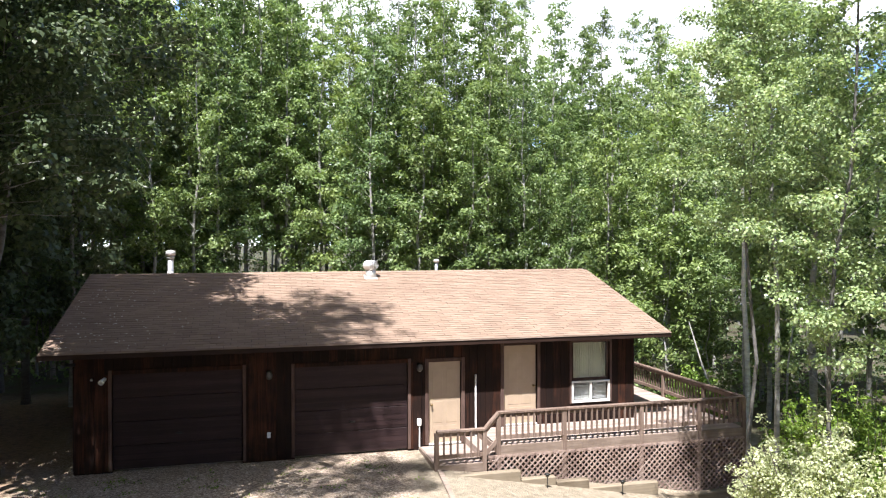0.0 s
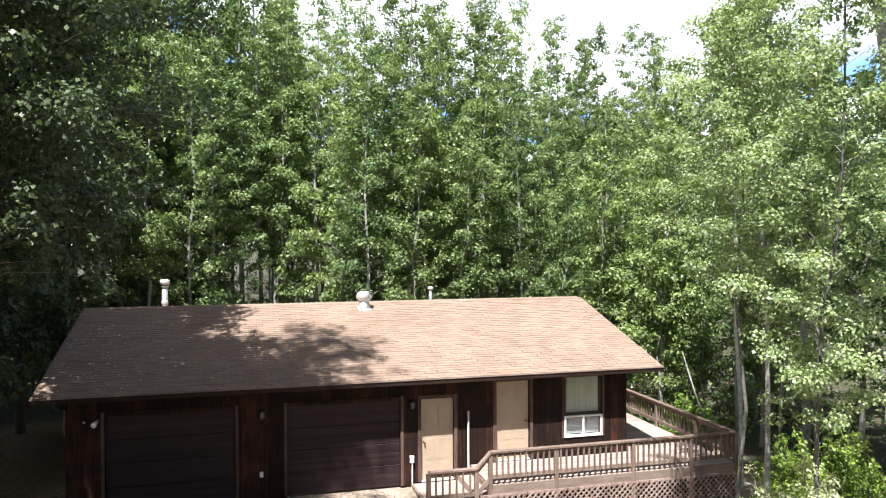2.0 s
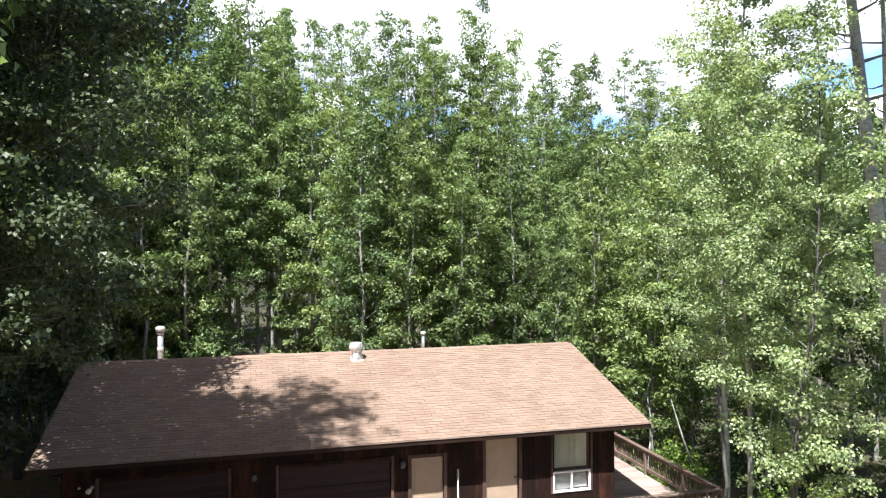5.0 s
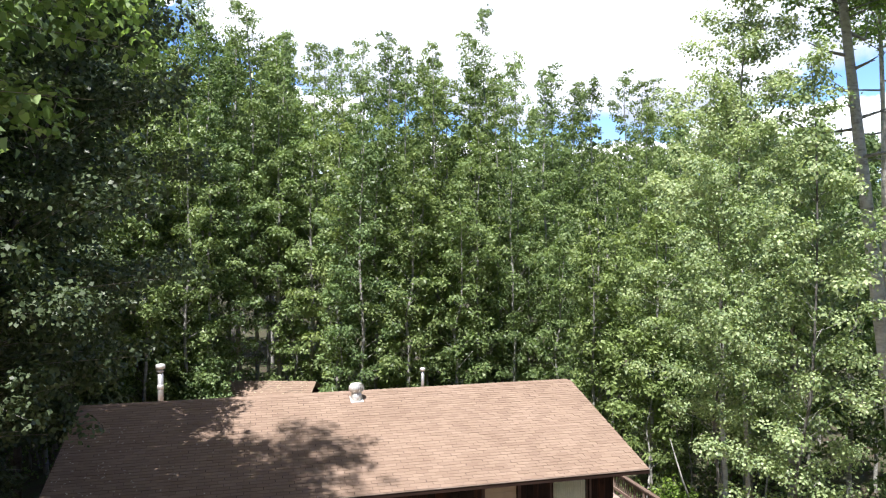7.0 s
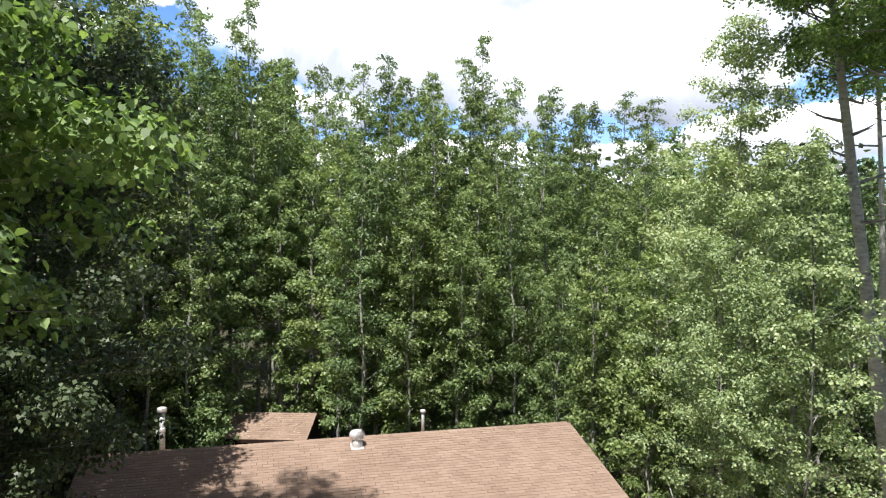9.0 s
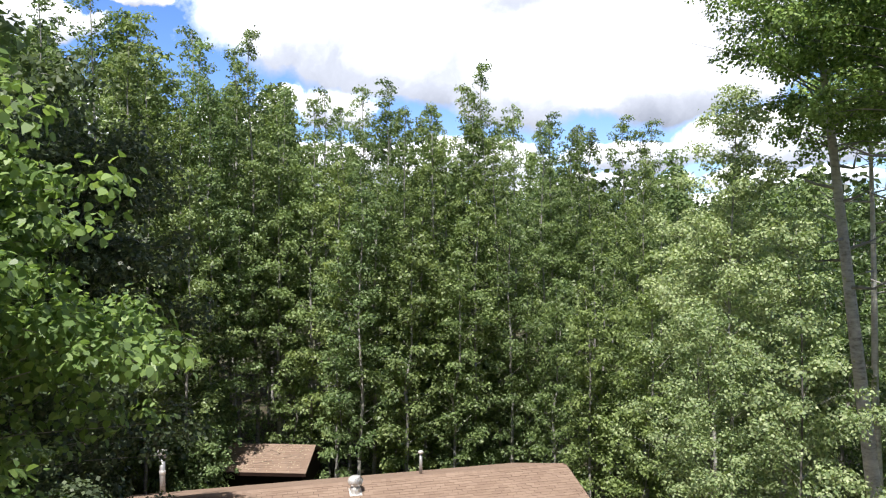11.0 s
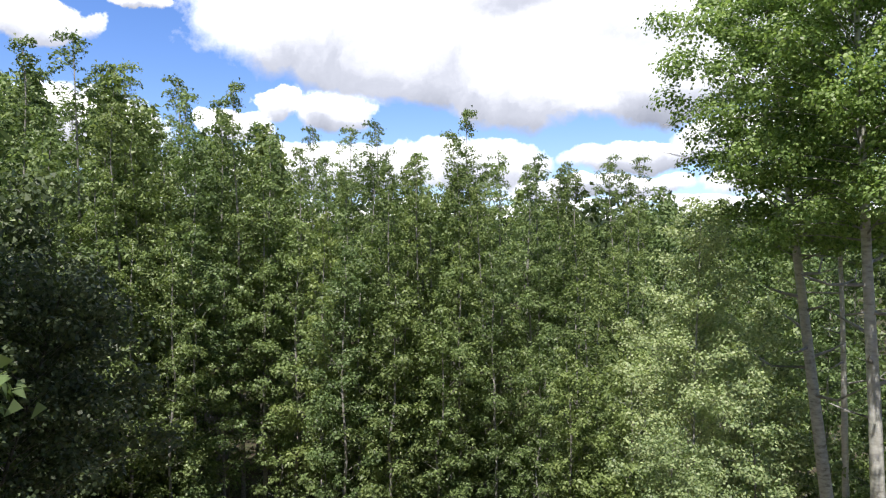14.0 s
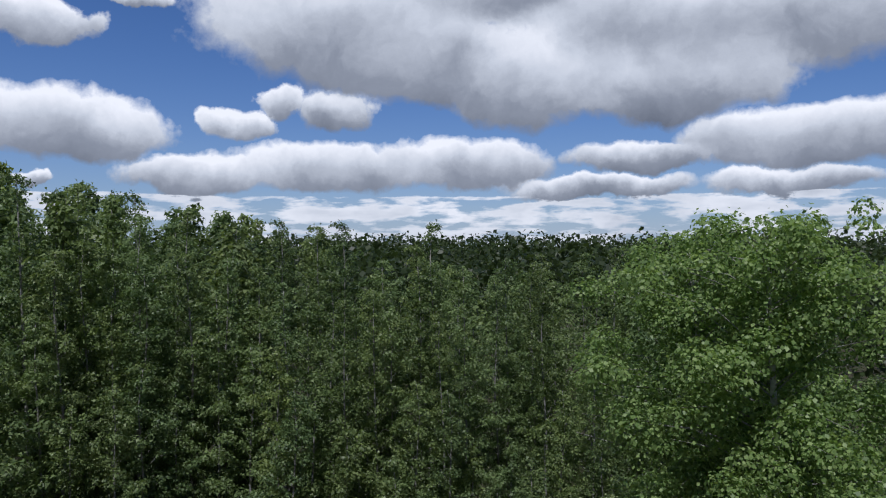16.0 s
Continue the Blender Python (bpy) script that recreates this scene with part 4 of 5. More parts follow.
def pad_cloud(name, pads, cover, size, mat, seed, sides=4, flat=0.95):
    """Leaves lying over rounded sprays, thick on top and thin beneath; one mesh. A pad: its middle and radius."""
    rng = np.random.default_rng(seed)
    middle = np.asarray([p[:3] for p in pads], float)
    radius = np.asarray([p[3] for p in pads], float)
    count = np.maximum(5, (cover * 12 * (radius / size) ** 2)).astype(int)
    mid, rad = np.repeat(middle, count, axis=0), np.repeat(radius, count)[:, None]
    n = len(mid)
    d = rng.normal(0, 1, (n, 3))
    d /= np.linalg.norm(d, axis=1, keepdims=True)
    d[:, 2] = np.where(rng.random(n) < 0.64, np.abs(d[:, 2]), d[:, 2] * 0.6)
    far = rng.uniform(0.55, 1.05, (n, 1)) * np.where(rng.random((n, 1)) < 0.14, rng.uniform(1.0, 1.5, (n, 1)), 1.0)
    at = mid + d * rad * far * np.array([1, 1, flat])
    up = d * 0.75 + np.array([0, 0, 0.30]) + rng.normal(0, 0.42, (n, 3))
    up /= np.linalg.norm(up, axis=1, keepdims=True)
    along = d * np.array([0.6, 0.6, 0]) + rng.normal(0, 0.7, (n, 3)) - np.array([0, 0, 0.45])
    along -= up * (along * up).sum(1, keepdims=True)
    along /= np.linalg.norm(along, axis=1, keepdims=True)
    side = np.cross(up, along)
    s = size * rng.uniform(0.65, 1.25, (n, 1))
    ring = {3: [(-0.5, 0.42, 0.0), (-0.5, -0.42, 0.0), (0.62, 0.0, 0.0)],
            4: [(-0.5, 0.0, 0.0), (0.0, 0.42, 0.10), (0.55, 0.0, 0.0), (0.0, -0.42, 0.10)],
            6: [(-0.5, 0.0, 0.0), (-0.28, 0.40, 0.09), (0.18, 0.36, 0.09), (0.60, 0.0, -0.06), (0.18, -0.36, 0.09), (-0.28, -0.40, 0.09)]}[sides]
    v = np.stack([at + along * s * p + side * s * q + up * s * r for p, q, r in ring], 1).reshape(-1, 3)
    data = bpy.data.meshes.new(name)
    data.vertices.add(sides * n), data.loops.add(sides * n), data.polygons.add(n)
    data.vertices.foreach_set("co", v.ravel())
    data.loops.foreach_set("vertex_index", np.arange(sides * n, dtype=np.int32))
    data.polygons.foreach_set("loop_start", np.arange(0, sides * n, sides, dtype=np.int32))
    data.polygons.foreach_set("loop_total", np.full(n, sides, dtype=np.int32))
    data.update(calc_edges=True)
    data.materials.append(mat)
    return data


def tree_thing(name, label, category, seed, high, base, wide, limbs, size, pad=0.45, cover=0.55, sides=3, leaf=None, bark=None, radius=0.14, lean=(0, 0), group="", gaps=0.1, top_pow=0.65, climb=(0.35, 1.0), vary=(0.5, 1.2), bend=0.18, bare=0):
    """A tree: tapered bent trunk with rising limbs, and a crown of leafy sprays along the limbs."""
    rng = random.Random(seed)
    root = thing(name, label, category, group)
    bends = [(rng.uniform(-bend, bend), rng.uniform(-bend, bend)) for _ in range(8)]

    def axis(h):
        t = h / high
        k = min(6, int(t * 7))
        f = t * 7 - k
        bx, by = (bends[k][i] * (1 - f) + bends[k + 1][i] * f for i in (0, 1))
        return Vector((lean[0] * t + bx * min(1, 3 * t), lean[1] * t + by * min(1, 3 * t), h))

    bm = bmesh.new()
    hs = [-0.3, 0.15, 0.8] + [high * k / 9 for k in range(1, 10)]
    tube(bm, [axis(max(h, 0)) + Vector((0, 0, min(h, 0))) for h in hs], [radius * (1.5 if h < 0.1 else 1.12 if h < 0.5 else 1.0) * max(0.12, 1 - 0.86 * max(h, 0) / high) for h in hs], 7)
    wood_bm = bmesh.new() if bark else bm  # white stems get darker limbs, crown shade put into the colour
    pads = []
    for i in range(bare):  # dead limbs on the stem below the crown
        a = axis(base - (i + rng.random()) * 3.6 / bare)
        turn, reach = i * 2.39996 + 0.4, rng.uniform(0.6, 1.9)
        b = a + Vector((math.cos(turn), math.sin(turn), rng.uniform(-0.1, 0.35))) * reach * 0.55
        c = b + Vector((math.cos(turn + 0.3), math.sin(turn + 0.3), rng.uniform(0.1, 0.7))) * reach * 0.5
        tube(wood_bm, [a, b, c], [radius * 0.2, radius * 0.12, radius * 0.04], 5, False)
        e = b + Vector((math.cos(turn - 0.6), math.sin(turn - 0.6), rng.uniform(-0.2, 0.4))) * reach * 0.35
        tube(wood_bm, [b, e], [radius * 0.08, radius * 0.03], 4, False)
    for i in range(limbs):
        t = (i + rng.random()) / limbs
        h = base + (high * 0.985 - base) * t
        # narrow at the foot of the crown, widest low down, tapering to the top
        shape = min(1.0, 0.5 + 2.0 * t) * max(0.06, (1 - t)) ** top_pow
        reach = wide * shape * rng.uniform(*vary)
        turn = i * 2.39996 + rng.uniform(-0.5, 0.5)
        rise = rng.uniform(*climb) + 0.5 * t
        a = axis(h)
        d = Vector((math.cos(turn), math.sin(turn), rise))
        b = a + d * reach * 0.5 + Vector((rng.uniform(-0.1, 0.1), rng.uniform(-0.1, 0.1), rng.uniform(0, 0.15)))
        c = a + Vector((d.x, d.y, rise * 0.75)) * reach + Vector((0, 0, rng.uniform(-0.15, 0.1)))
        r = radius * 0.25 * max(0.25, 1 - 0.8 * h / high)
        tube(wood_bm, [a, b, c], [r, r * 0.6, r * 0.2], 3, False)
        n = max(2, min(5, round(reach / (pad * 0.95))))
        for k in range(n):
            if rng.random() < gaps:
                continue
            f = 1.0 - 0.86 * (k + rng.uniform(-0.2, 0.3)) / n
            p = a.lerp(b, f * 2) if f < 0.5 else b.lerp(c, f * 2 - 1)
            p = p + Vector((rng.gauss(0, 0.35), rng.gauss(0, 0.35), rng.gauss(0, 0.2))) * pad
            pads.append((*p, pad * rng.uniform(0.7, 1.3) * (0.68 + 0.32 * min(1.0, reach / max(0.3, wide * 0.6)))))
    for k in range(7):
        p = axis(high - 0.36 * k) + Vector((rng.gauss(0, 0.10 + 0.10 * k), rng.gauss(0, 0.10 + 0.10 * k), rng.uniform(-0.2, 0.1)))
        pads.append((*p, pad * (0.55 + 0.10 * k)))
    part("trunk", bm, bark or BARK, root, smooth=True)
    if bark:
        part("branchwork", wood_bm, BARK, root, "grey-brown limbs", True)
    crown = new("crown", pad_cloud("crown", pads, cover, size, leaf or LEAF, seed, sides))
    crown.parent = root
    return root


def stand(first, spots, rng, low=0.88, high=1.1):
    """Sets the first tree and copies of it on the spots."""
    made = []
    for k, (x, y, s) in enumerate(spots):
        m = pose(x, y, ground_z(x, y), rng.uniform(-1.5, 1.5), rng.uniform(-1.5, 1.5), rng.uniform(0, 360))
        ob = first if k == 0 else copy_thing(first, m)
        ob.matrix_basis = m @ Matrix.Diagonal((s * rng.uniform(0.92, 1.1), s * rng.uniform(0.92, 1.1), s, 1))
        made.append(ob)
    return made


def skyline(x, y):
    """How high the wood's top stands at a place: tall to the one side, lower to the other."""
    dx, dy = x - 4.28, y + 18.0
    away, aside = 0.2536 * dx + 0.9673 * dy, 0.9673 * dx - 0.2536 * dy
    rise = np.interp(aside / max(away, 1.0), (-0.61, -0.42, -0.36, -0.27, -0.2, 0.0, 0.1, 0.15, 0.6), (0.28, 0.28, 0.25, 0.235, 0.172, 0.158, 0.148, 0.122, 0.115))
    dx, dy = x - 7.1, y + 17.8
    far, beside = 0.2536 * dx + 0.9673 * dy, 0.9673 * dx - 0.2536 * dy
    over = np.interp(beside / max(far, 1.0), (-0.61, -0.46, -0.3, -0.15, -0.07, 0.3), (0.115, 0.078, 0.046, 0.014, -0.008, -0.02))
    return min(12.9 + float(rise) * away, 20.4 + float(over) * far)


def build_forest():
    rng = random.Random(11)
    # height, foot of the crown, half width, limbs
    shapes = [(20.0, 4.0, 2.5, 44), (22.0, 5.0, 2.4, 44), (18.0, 3.0, 2.5, 42), (15.0, 2.0, 2.4, 36), (11.5, 1.4, 2.2, 30), (19.0, 4.5, 2.3, 42)]
    spots = [[] for _ in shapes]
    taken = []

    def put(x, y, top, tall=False):
        near = sorted(range(len(shapes)), key=lambda k: abs(shapes[k][0] - top) + rng.uniform(0, 2.5))
        taken.append((x, y))
        spots[near[0]].append((x, y, top / shapes[near[0]][0]))

    # tall trees that stand above the rest: place and height
    for x, y, top in ((-2.2, 17.2, 23.4), (-1.6, 22.5, 23.4), (0.9, 22.5, 23.0), (4.3, 18.9, 22.0), (8.8, 30.5, 21.8), (11.2, 27.3, 21.4), (16.8, 19.4, 22.2), (16.0, 20.4, 20.8), (17.9, 19.0, 20.0), (14.2, 23.1, 19.6),
                      (20.4, 20.7, 19.4), (23.7, 25.2, 19.8), (27.6, 24.2, 20.6), (23.7, 16.0, 17.0), (21.8, 23.0, 20.2), (25.5, 27.0, 20.4), (19.0, 24.8, 19.8), (30.5, 27.0, 21.0), (22.6, 19.0, 18.8), (26.2, 21.0, 19.2), (18.6, 28.0, 19.8), (6.0, 22.5, 20.0), (-5.6, 19.8, 23.6), (-8.5, 16.0, 22.5), (12.8, 25.9, 21.6)):
        put(x, y, top)

    for x, y, top in ((2.3, 15.6, 15.0), (7.9, 16.3, 15.5), (5.3, 18.4, 18.0), (3.4, 17.7, 14.0), (6.8, 18.0, 15.5), (1.2, 16.4, 17.5)):
        put(x, y, top)

    def clear(x, y):
        if -5.5 < x < 16.6 and y < 12.3:
            return False
        if 2.6 < x < 7.6 and y < 17.2:
            return False
        if x > 16.6 and y < 3.0 and x < 21.5:
            return False
        if x <= -5.5 and y < 3.0:
            return False
        return True

    # the edge of the wood: behind the cabin, then both flanks
    for x0, x1, y0, y1, n, gap in ((-6, 17.5, 12.3, 21.5, 42, 1.75), (16.6, 28, 3.0, 15, 15, 2.2), (17, 29, 14, 23, 10, 2.0), (-14, -5.5, 4, 17, 12, 2.2), (21.5, 31, -8, 3, 11, 2.2)):
        made = tries = 0
        while made < n and tries < 5000:
            tries += 1
            x, y = rng.uniform(x0, x1), rng.uniform(y0, y1)
            if not clear(x, y) or any((x - a) ** 2 + (y - b) ** 2 < gap ** 2 for a, b in taken):
                continue
            front = y < 15.2 or x > 17.5
            put(x, y, skyline(x, y) * (rng.uniform(0.58, 0.86) if front else rng.uniform(0.88, 1.0)))
            made += 1
    for k, ((high, foot, wide, limbs), where) in enumerate(zip(shapes, spots)):
        if where:
            stand(tree_thing("aspen_tree", "tall slender aspen with a pale trunk and fresh green leaves", "tree", 100 + k, high, foot, wide, limbs + 16, 0.12, 0.38, 0.56,
                             radius=0.05 + 0.003 * high, group="aspens of the wood", gaps=0.16), where, rng)
    # the wood farther back
    far = []
    for k in range(4):
        far.append((18.0 + k, tree_thing("aspen_tree", "aspen standing deep in the wood", "tree", 200 + k, 18.0 + k, 4 + k, 2.9, 42, 0.26, 0.60, 0.5, group="aspens of the wood", radius=0.10)))
    back = [[] for _ in far]
    for _ in range(84):
        x, y = rng.uniform(-22, 52), rng.uniform(22, 58)
        if x > 28 or x < -8 or y > 26 or rng.random() < 0.7:
            k = rng.randrange(4)
            back[k].append((x, y, min(skyline(x, y), 12.9 + 0.3 * y) * rng.uniform(0.88, 1.0) / far[k][0]))
    for _ in range(30):
        x, y = rng.uniform(-22, 7), rng.uniform(19, 46)
        k = rng.randrange(4)
        back[k].append((x, y, skyline(x, y) * rng.uniform(0.9, 1.0) / far[k][0]))
    for _ in range(30):
        x, y = rng.uniform(27, 50), rng.uniform(-9, 22)
        k = rng.randrange(4)
        back[k].append((x, y, skyline(x, max(y, 12)) * rng.uniform(0.72, 0.9) / far[k][0]))
    for (_, first), where in zip(far, back):
        stand(first, where, rng)
    # aspens added round the clearing, mostly out of view, to cut sky light
    first = tree_thing("aspen_tree", "mostly unseen aspen added round the clearing to block sky light", "tree", 220, 18.0, 3.0, 3.6, 36, 0.5, 0.9, 0.6, group="aspens of the wood", radius=0.12)
    ring = []
    for _ in range(44):
        a = rng.uniform(math.radians(95), math.radians(270))
        r = rng.uniform(17, 32)
        ring.append((5 + r * math.sin(a) * 1.15, -9 + r * math.cos(a), rng.uniform(0.95, 1.2)))
    ring += [(rng.uniform(-22, -10), rng.uniform(-16, 14), rng.uniform(1.0, 1.2)) for _ in range(24)]
    ring += [(rng.uniform(24, 36), rng.uniform(-16, 2), rng.uniform(0.7, 0.85)) for _ in range(12)]
    stand(first, ring, rng)
    # saplings and undergrowth along the edge of the wood
    for k, (high, wide) in enumerate(((4.6, 1.5), (3.2, 1.4), (6.2, 1.7))):
        first = tree_thing("sapling", "leafy young aspen in the undergrowth", "sapling", 230 + k, high, 0.4, wide, 26, 0.12, 0.32, 0.5, radius=0.04, group="saplings under the wood")
        where = []
        while len(where) < 22:
            x, y = (rng.uniform(-7, 18), rng.uniform(12.3, 19)) if rng.random() < 0.65 else (rng.uniform(-14, 28), rng.uniform(4, 20))
            if clear(x, y) and clear(x, y - 0.8):
                where.append((x, y, rng.uniform(0.75, 1.2)))
        stand(first, where, rng)


build_forest()


def build_far_woods():
    """The wood going on to the horizon."""
    rng = np.random.default_rng(3)
    bands = ((66, 130, 1500, 1.4, 20, 0.85), (130, 260, 1500, 1.9, 16, 1.2), (260, 520, 1300, 2.8, 12, 2.0), (520, 1000, 1100, 4.2, 11, 3.4))
    for i, (near, far, n, spread, per, size) in enumerate(bands):
        r = np.sqrt(rng.uniform(near ** 2, far ** 2, n))
        a = rng.uniform(math.radians(-24), math.radians(54), n)
        z = rng.uniform(9.5, 16.0, n) + 1.6 * np.sin(a * 23 + r * 0.03) + np.minimum(r, 700) * 0.004
        data = leaf_cloud("far_woods", np.stack([6 + r * np.sin(a), r * np.cos(a) - 10, z], 1), spread, per, size, LEAF_FAR, 40 + i, 1.5)
        tagged(new("far_woods", data), "dark green woods stretching to the horizon", "woods", kind="stuff")


build_far_woods()


def set_tree(x, y, seed, label, top, foot, wide, limbs, size, pad, cover, lean=(0, 0), **more):
    """A single tree; top and foot of its crown are heights over the drive."""
    g = ground_z(x, y)
    t = tree_thing("poplar_tree", label, "tree", seed, top - g, foot - g, wide, limbs, size, pad, cover, lean=lean, **more)
    t.matrix_basis = pose(x, y, g)
    return t


def build_right_trees():
    # two tall poplars with broad crowns, beside the deck
    set_tree(18.75, -4.8, 301, "tall poplar with bare pale trunk and broad sunlit crown", 20.3, 13.6, 3.3, 90, 0.082, 0.40, 0.6, lean=(-2.7, 0.6), bark=BARK_PALE, leaf=LEAF_LUSH, radius=0.24, sides=4, top_pow=0.38, climb=(-0.15, 0.5), gaps=0.3, bend=0.03, bare=9)
    set_tree(17.2, -6.75, 308, "tall poplar with bare pale trunk and broad sunlit crown", 20.7, 14.0, 3.4, 94, 0.082, 0.40, 0.6, lean=(-1.45, -0.3), bark=BARK_PALE, leaf=LEAF_LUSH, radius=0.23, sides=4, top_pow=0.35, climb=(-0.1, 0.5), gaps=0.3, bend=0.03, bare=7)
    set_tree(20.7, -2.2, 302, "slim poplar with a bare pale stem", 18.6, 13.5, 2.2, 40, 0.10, 0.45, 0.5, lean=(-0.8, 0.15), bare=6, leaf=LEAF_LUSH, bark=BARK_PALE, radius=0.15, bend=0.08)
    # leafy ones in front of the deck's corner
    set_tree(12.9, -5.4, 303, "leafy poplar with pale sunlit leaves", 10.1, 4.8, 2.5, 84, 0.06, 0.23, 0.55, leaf=LEAF_PALE, bark=BARK_SHADED, radius=0.05, sides=4, top_pow=0.5, climb=(0.1, 0.9), vary=(0.45, 1.05), gaps=0.28)
    set_tree(13.4, -6.9, 306, "leafy poplar with pale sunlit leaves", 11.8, 2.4, 1.9, 100, 0.06, 0.23, 0.55, lean=(-0.6, -0.9), leaf=LEAF_PALE, bark=BARK_SHADED, radius=0.05, sides=4, top_pow=0.6, climb=(0.1, 1.0), gaps=0.28)
    set_tree(14.4, -4.3, 307, "slender leafy poplar with pale sunlit leaves", 15.0, 8.6, 2.0, 76, 0.065, 0.25, 0.5, lean=(-0.1, 0.0), leaf=LEAF_PALE, radius=0.065, sides=4)
    set_tree(17.15, 0.2, 304, "poplar with a thin pale stem close behind the deck", 12.6, 8.2, 2.0, 60, 0.09, 0.38, 0.6, leaf=LEAF_PALE, bark=BARK_PALE, radius=0.09)
    set_tree(20.6, 1.6, 305, "leafy poplar with pale sunlit leaves", 12.0, 3.8, 2.3, 50, 0.11, 0.45, 0.65, leaf=LEAF_PALE, radius=0.14, gaps=0.2)


def build_left_trees():
    # stands in shade; the leaf colour itself is darkened for that
    set_tree(-2.1, -4.3, 311, "dense poplar close to the drive, shade put into its leaf colour", 13.3, 5.3, 3.7, 160, 0.09, 0.40, 0.45, lean=(3.6, 0.2), leaf=LEAF_SHADED, bark=BARK_SHADED, radius=0.10, sides=4, top_pow=0.36, gaps=0.2, climb=(-0.1, 0.4), vary=(0.5, 1.05))
    # its neighbour, whose sunlit top reaches over the drive
    set_tree(1.65, -12.5, 316, "leafy poplar whose sunlit top reaches over the drive", 13.3, 9.6, 2.8, 105, 0.068, 0.26, 0.42, leaf=LEAF_LUSH, radius=0.09, sides=6, top_pow=0.8, gaps=0.05, climb=(-0.3, 0.2), vary=(0.5, 1.1))
    # broad one out of view, added to throw shade over its neighbours
    set_tree(-1.4, -13.0, 313, "unseen broad dense poplar added beside the drive for its shade", 18.0, 6.0, 2.8, 110, 0.2, 0.6, 1.2, radius=0.2, top_pow=0.25, gaps=0.02, vary=(0.5, 1.05))
    # two added crowns, too high to be seen, that shade roof and gravel
    set_tree(0.4, -7.4, 314, "unseen tall slim poplar with a high crown, added for shade", 25.5, 17.2, 2.4, 48, 0.14, 0.42, 0.42, radius=0.15, top_pow=0.4, gaps=0.32)
    set_tree(0.8, -11.4, 315, "unseen tall slim poplar with a high crown, added for shade", 24.5, 17.6, 1.8, 34, 0.13, 0.45, 0.5, radius=0.15, top_pow=0.4, gaps=0.3)
    # low-branched ones beside the cabin, their shade put into the leaf colour
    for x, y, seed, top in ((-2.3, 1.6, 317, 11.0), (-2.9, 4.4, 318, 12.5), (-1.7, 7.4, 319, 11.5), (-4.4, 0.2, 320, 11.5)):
        set_tree(x, y, seed, "low-limbed poplar beside the cabin, shade put into its leaf colour", top, 2.2, 1.9, 72, 0.15, 0.46, 0.6, leaf=LEAF_SHADED, radius=0.1, top_pow=0.4, gaps=0.05, climb=(-0.1, 0.5))
    # added to shade the roof's end; its own shade is in the leaf colour
    set_tree(-2.1, -0.5, 321, "poplar added at the gable end, shade put into its leaf colour", 15.2, 6.4, 2.9, 76, 0.15, 0.44, 0.42, lean=(2.0, 0.0), leaf=LEAF_SHADED, bark=BARK_SHADED, radius=0.10, top_pow=0.4, gaps=0.15, climb=(0.0, 0.6))
    rng = random.Random(8)
    # mostly out of view, placed to shade the roof, drive and left trees
    first = tree_thing("aspen_tree", "tall aspen shading the drive", "tree", 312, 18.0, 5.0, 3.0, 60, 0.17, 0.50, 0.46, gaps=0.34, group="aspens by the drive", radius=0.13, bark=BARK_SHADED)
    stand(first, [(-2.6, -2.7, 1.12), (-5.2, 7.6, 1.0), (-2.4, 11.4, 1.0), (-3.2, 8.2, 0.95), (-4.6, 10.4, 1.0), (-7.0, 7.0, 1.05), (-5.6, 3.4, 1.05), (-4.3, 4.8, 0.9), (-2.9, -10.6, 0.95), (-4.3, -13.6, 1.12), (-1.9, -14.4, 1.0), (-4.6, -15.0, 1.15), (-3.9, -1.4, 1.02), (-1.5, -5.2, 1.22), (-5.6, -1.2, 1.0), (-2.9, -8.8, 0.85), (-5.0, -10.6, 1.1), (-6.6, -14.0, 1.0), (-7.6, 2.4, 1.0), (-7.9, -4.0, 1.0), (-6.2, 5.2, 0.95)], rng)


build_right_trees()
build_left_trees()


def build_shrub(name, label, seed, x, y, high, wide, leaf, size, n, cover):
    """Many bent stems from one root, with leafy sprays along their upper halves."""
    rng = random.Random(seed)
    root = thing(name, label, "shrub", at=pose(x, y, ground_z(x, y)))
    pads = []
    for i in range(n):
        a = rng.uniform(0, math.tau)
        r = wide * math.sqrt(rng.random())
        top = Vector((r * math.cos(a), r * math.sin(a), high * (1 - 0.5 * (r / wide) ** 2) * rng.uniform(0.62, 1.0)))
        mid = top * 0.5 + Vector((rng.gauss(0, 0.1), rng.gauss(0, 0.1), 0.1))
        bm = bmesh.new()
        tube(bm, [(0.1 * math.cos(a), 0.1 * math.sin(a), -0.1), mid, top], [0.03, 0.015, 0.005], 4, False)
        part("stem", bm, TWIG, root)
        for k in range(4):
            pads.append((*mid.lerp(top, 0.1 + 0.9 * (k + rng.random()) / 4), (0.24 - 0.03 * k) * rng.uniform(0.7, 1.25)))
    crown = new("foliage", pad_cloud("foliage", pads, cover, size, leaf, seed))
    crown.parent = root


build_shrub("silverberry_shrub", "broad silvery-leaved shrub in front of the deck", 21, 13.05, -6.9, 3.45, 1.55, SILVER, 0.05, 100, 0.5)
build_shrub("silverberry_shrub", "broad silvery-leaved shrub in front of the deck", 22, 13.7, -8.2, 3.2, 1.3, SILVER, 0.05, 80, 0.5)
build_shrub("leafy_shrub", "bright green leafy shrub beside the deck", 23, 17.6, -2.4, 3.4, 1.7, SHRUB, 0.09, 70, 0.5)
build_shrub("leafy_shrub", "bright green leafy shrub beside the deck", 24, 16.9, 2.4, 2.2, 1.2, SHRUB, 0.09, 50, 0.5)


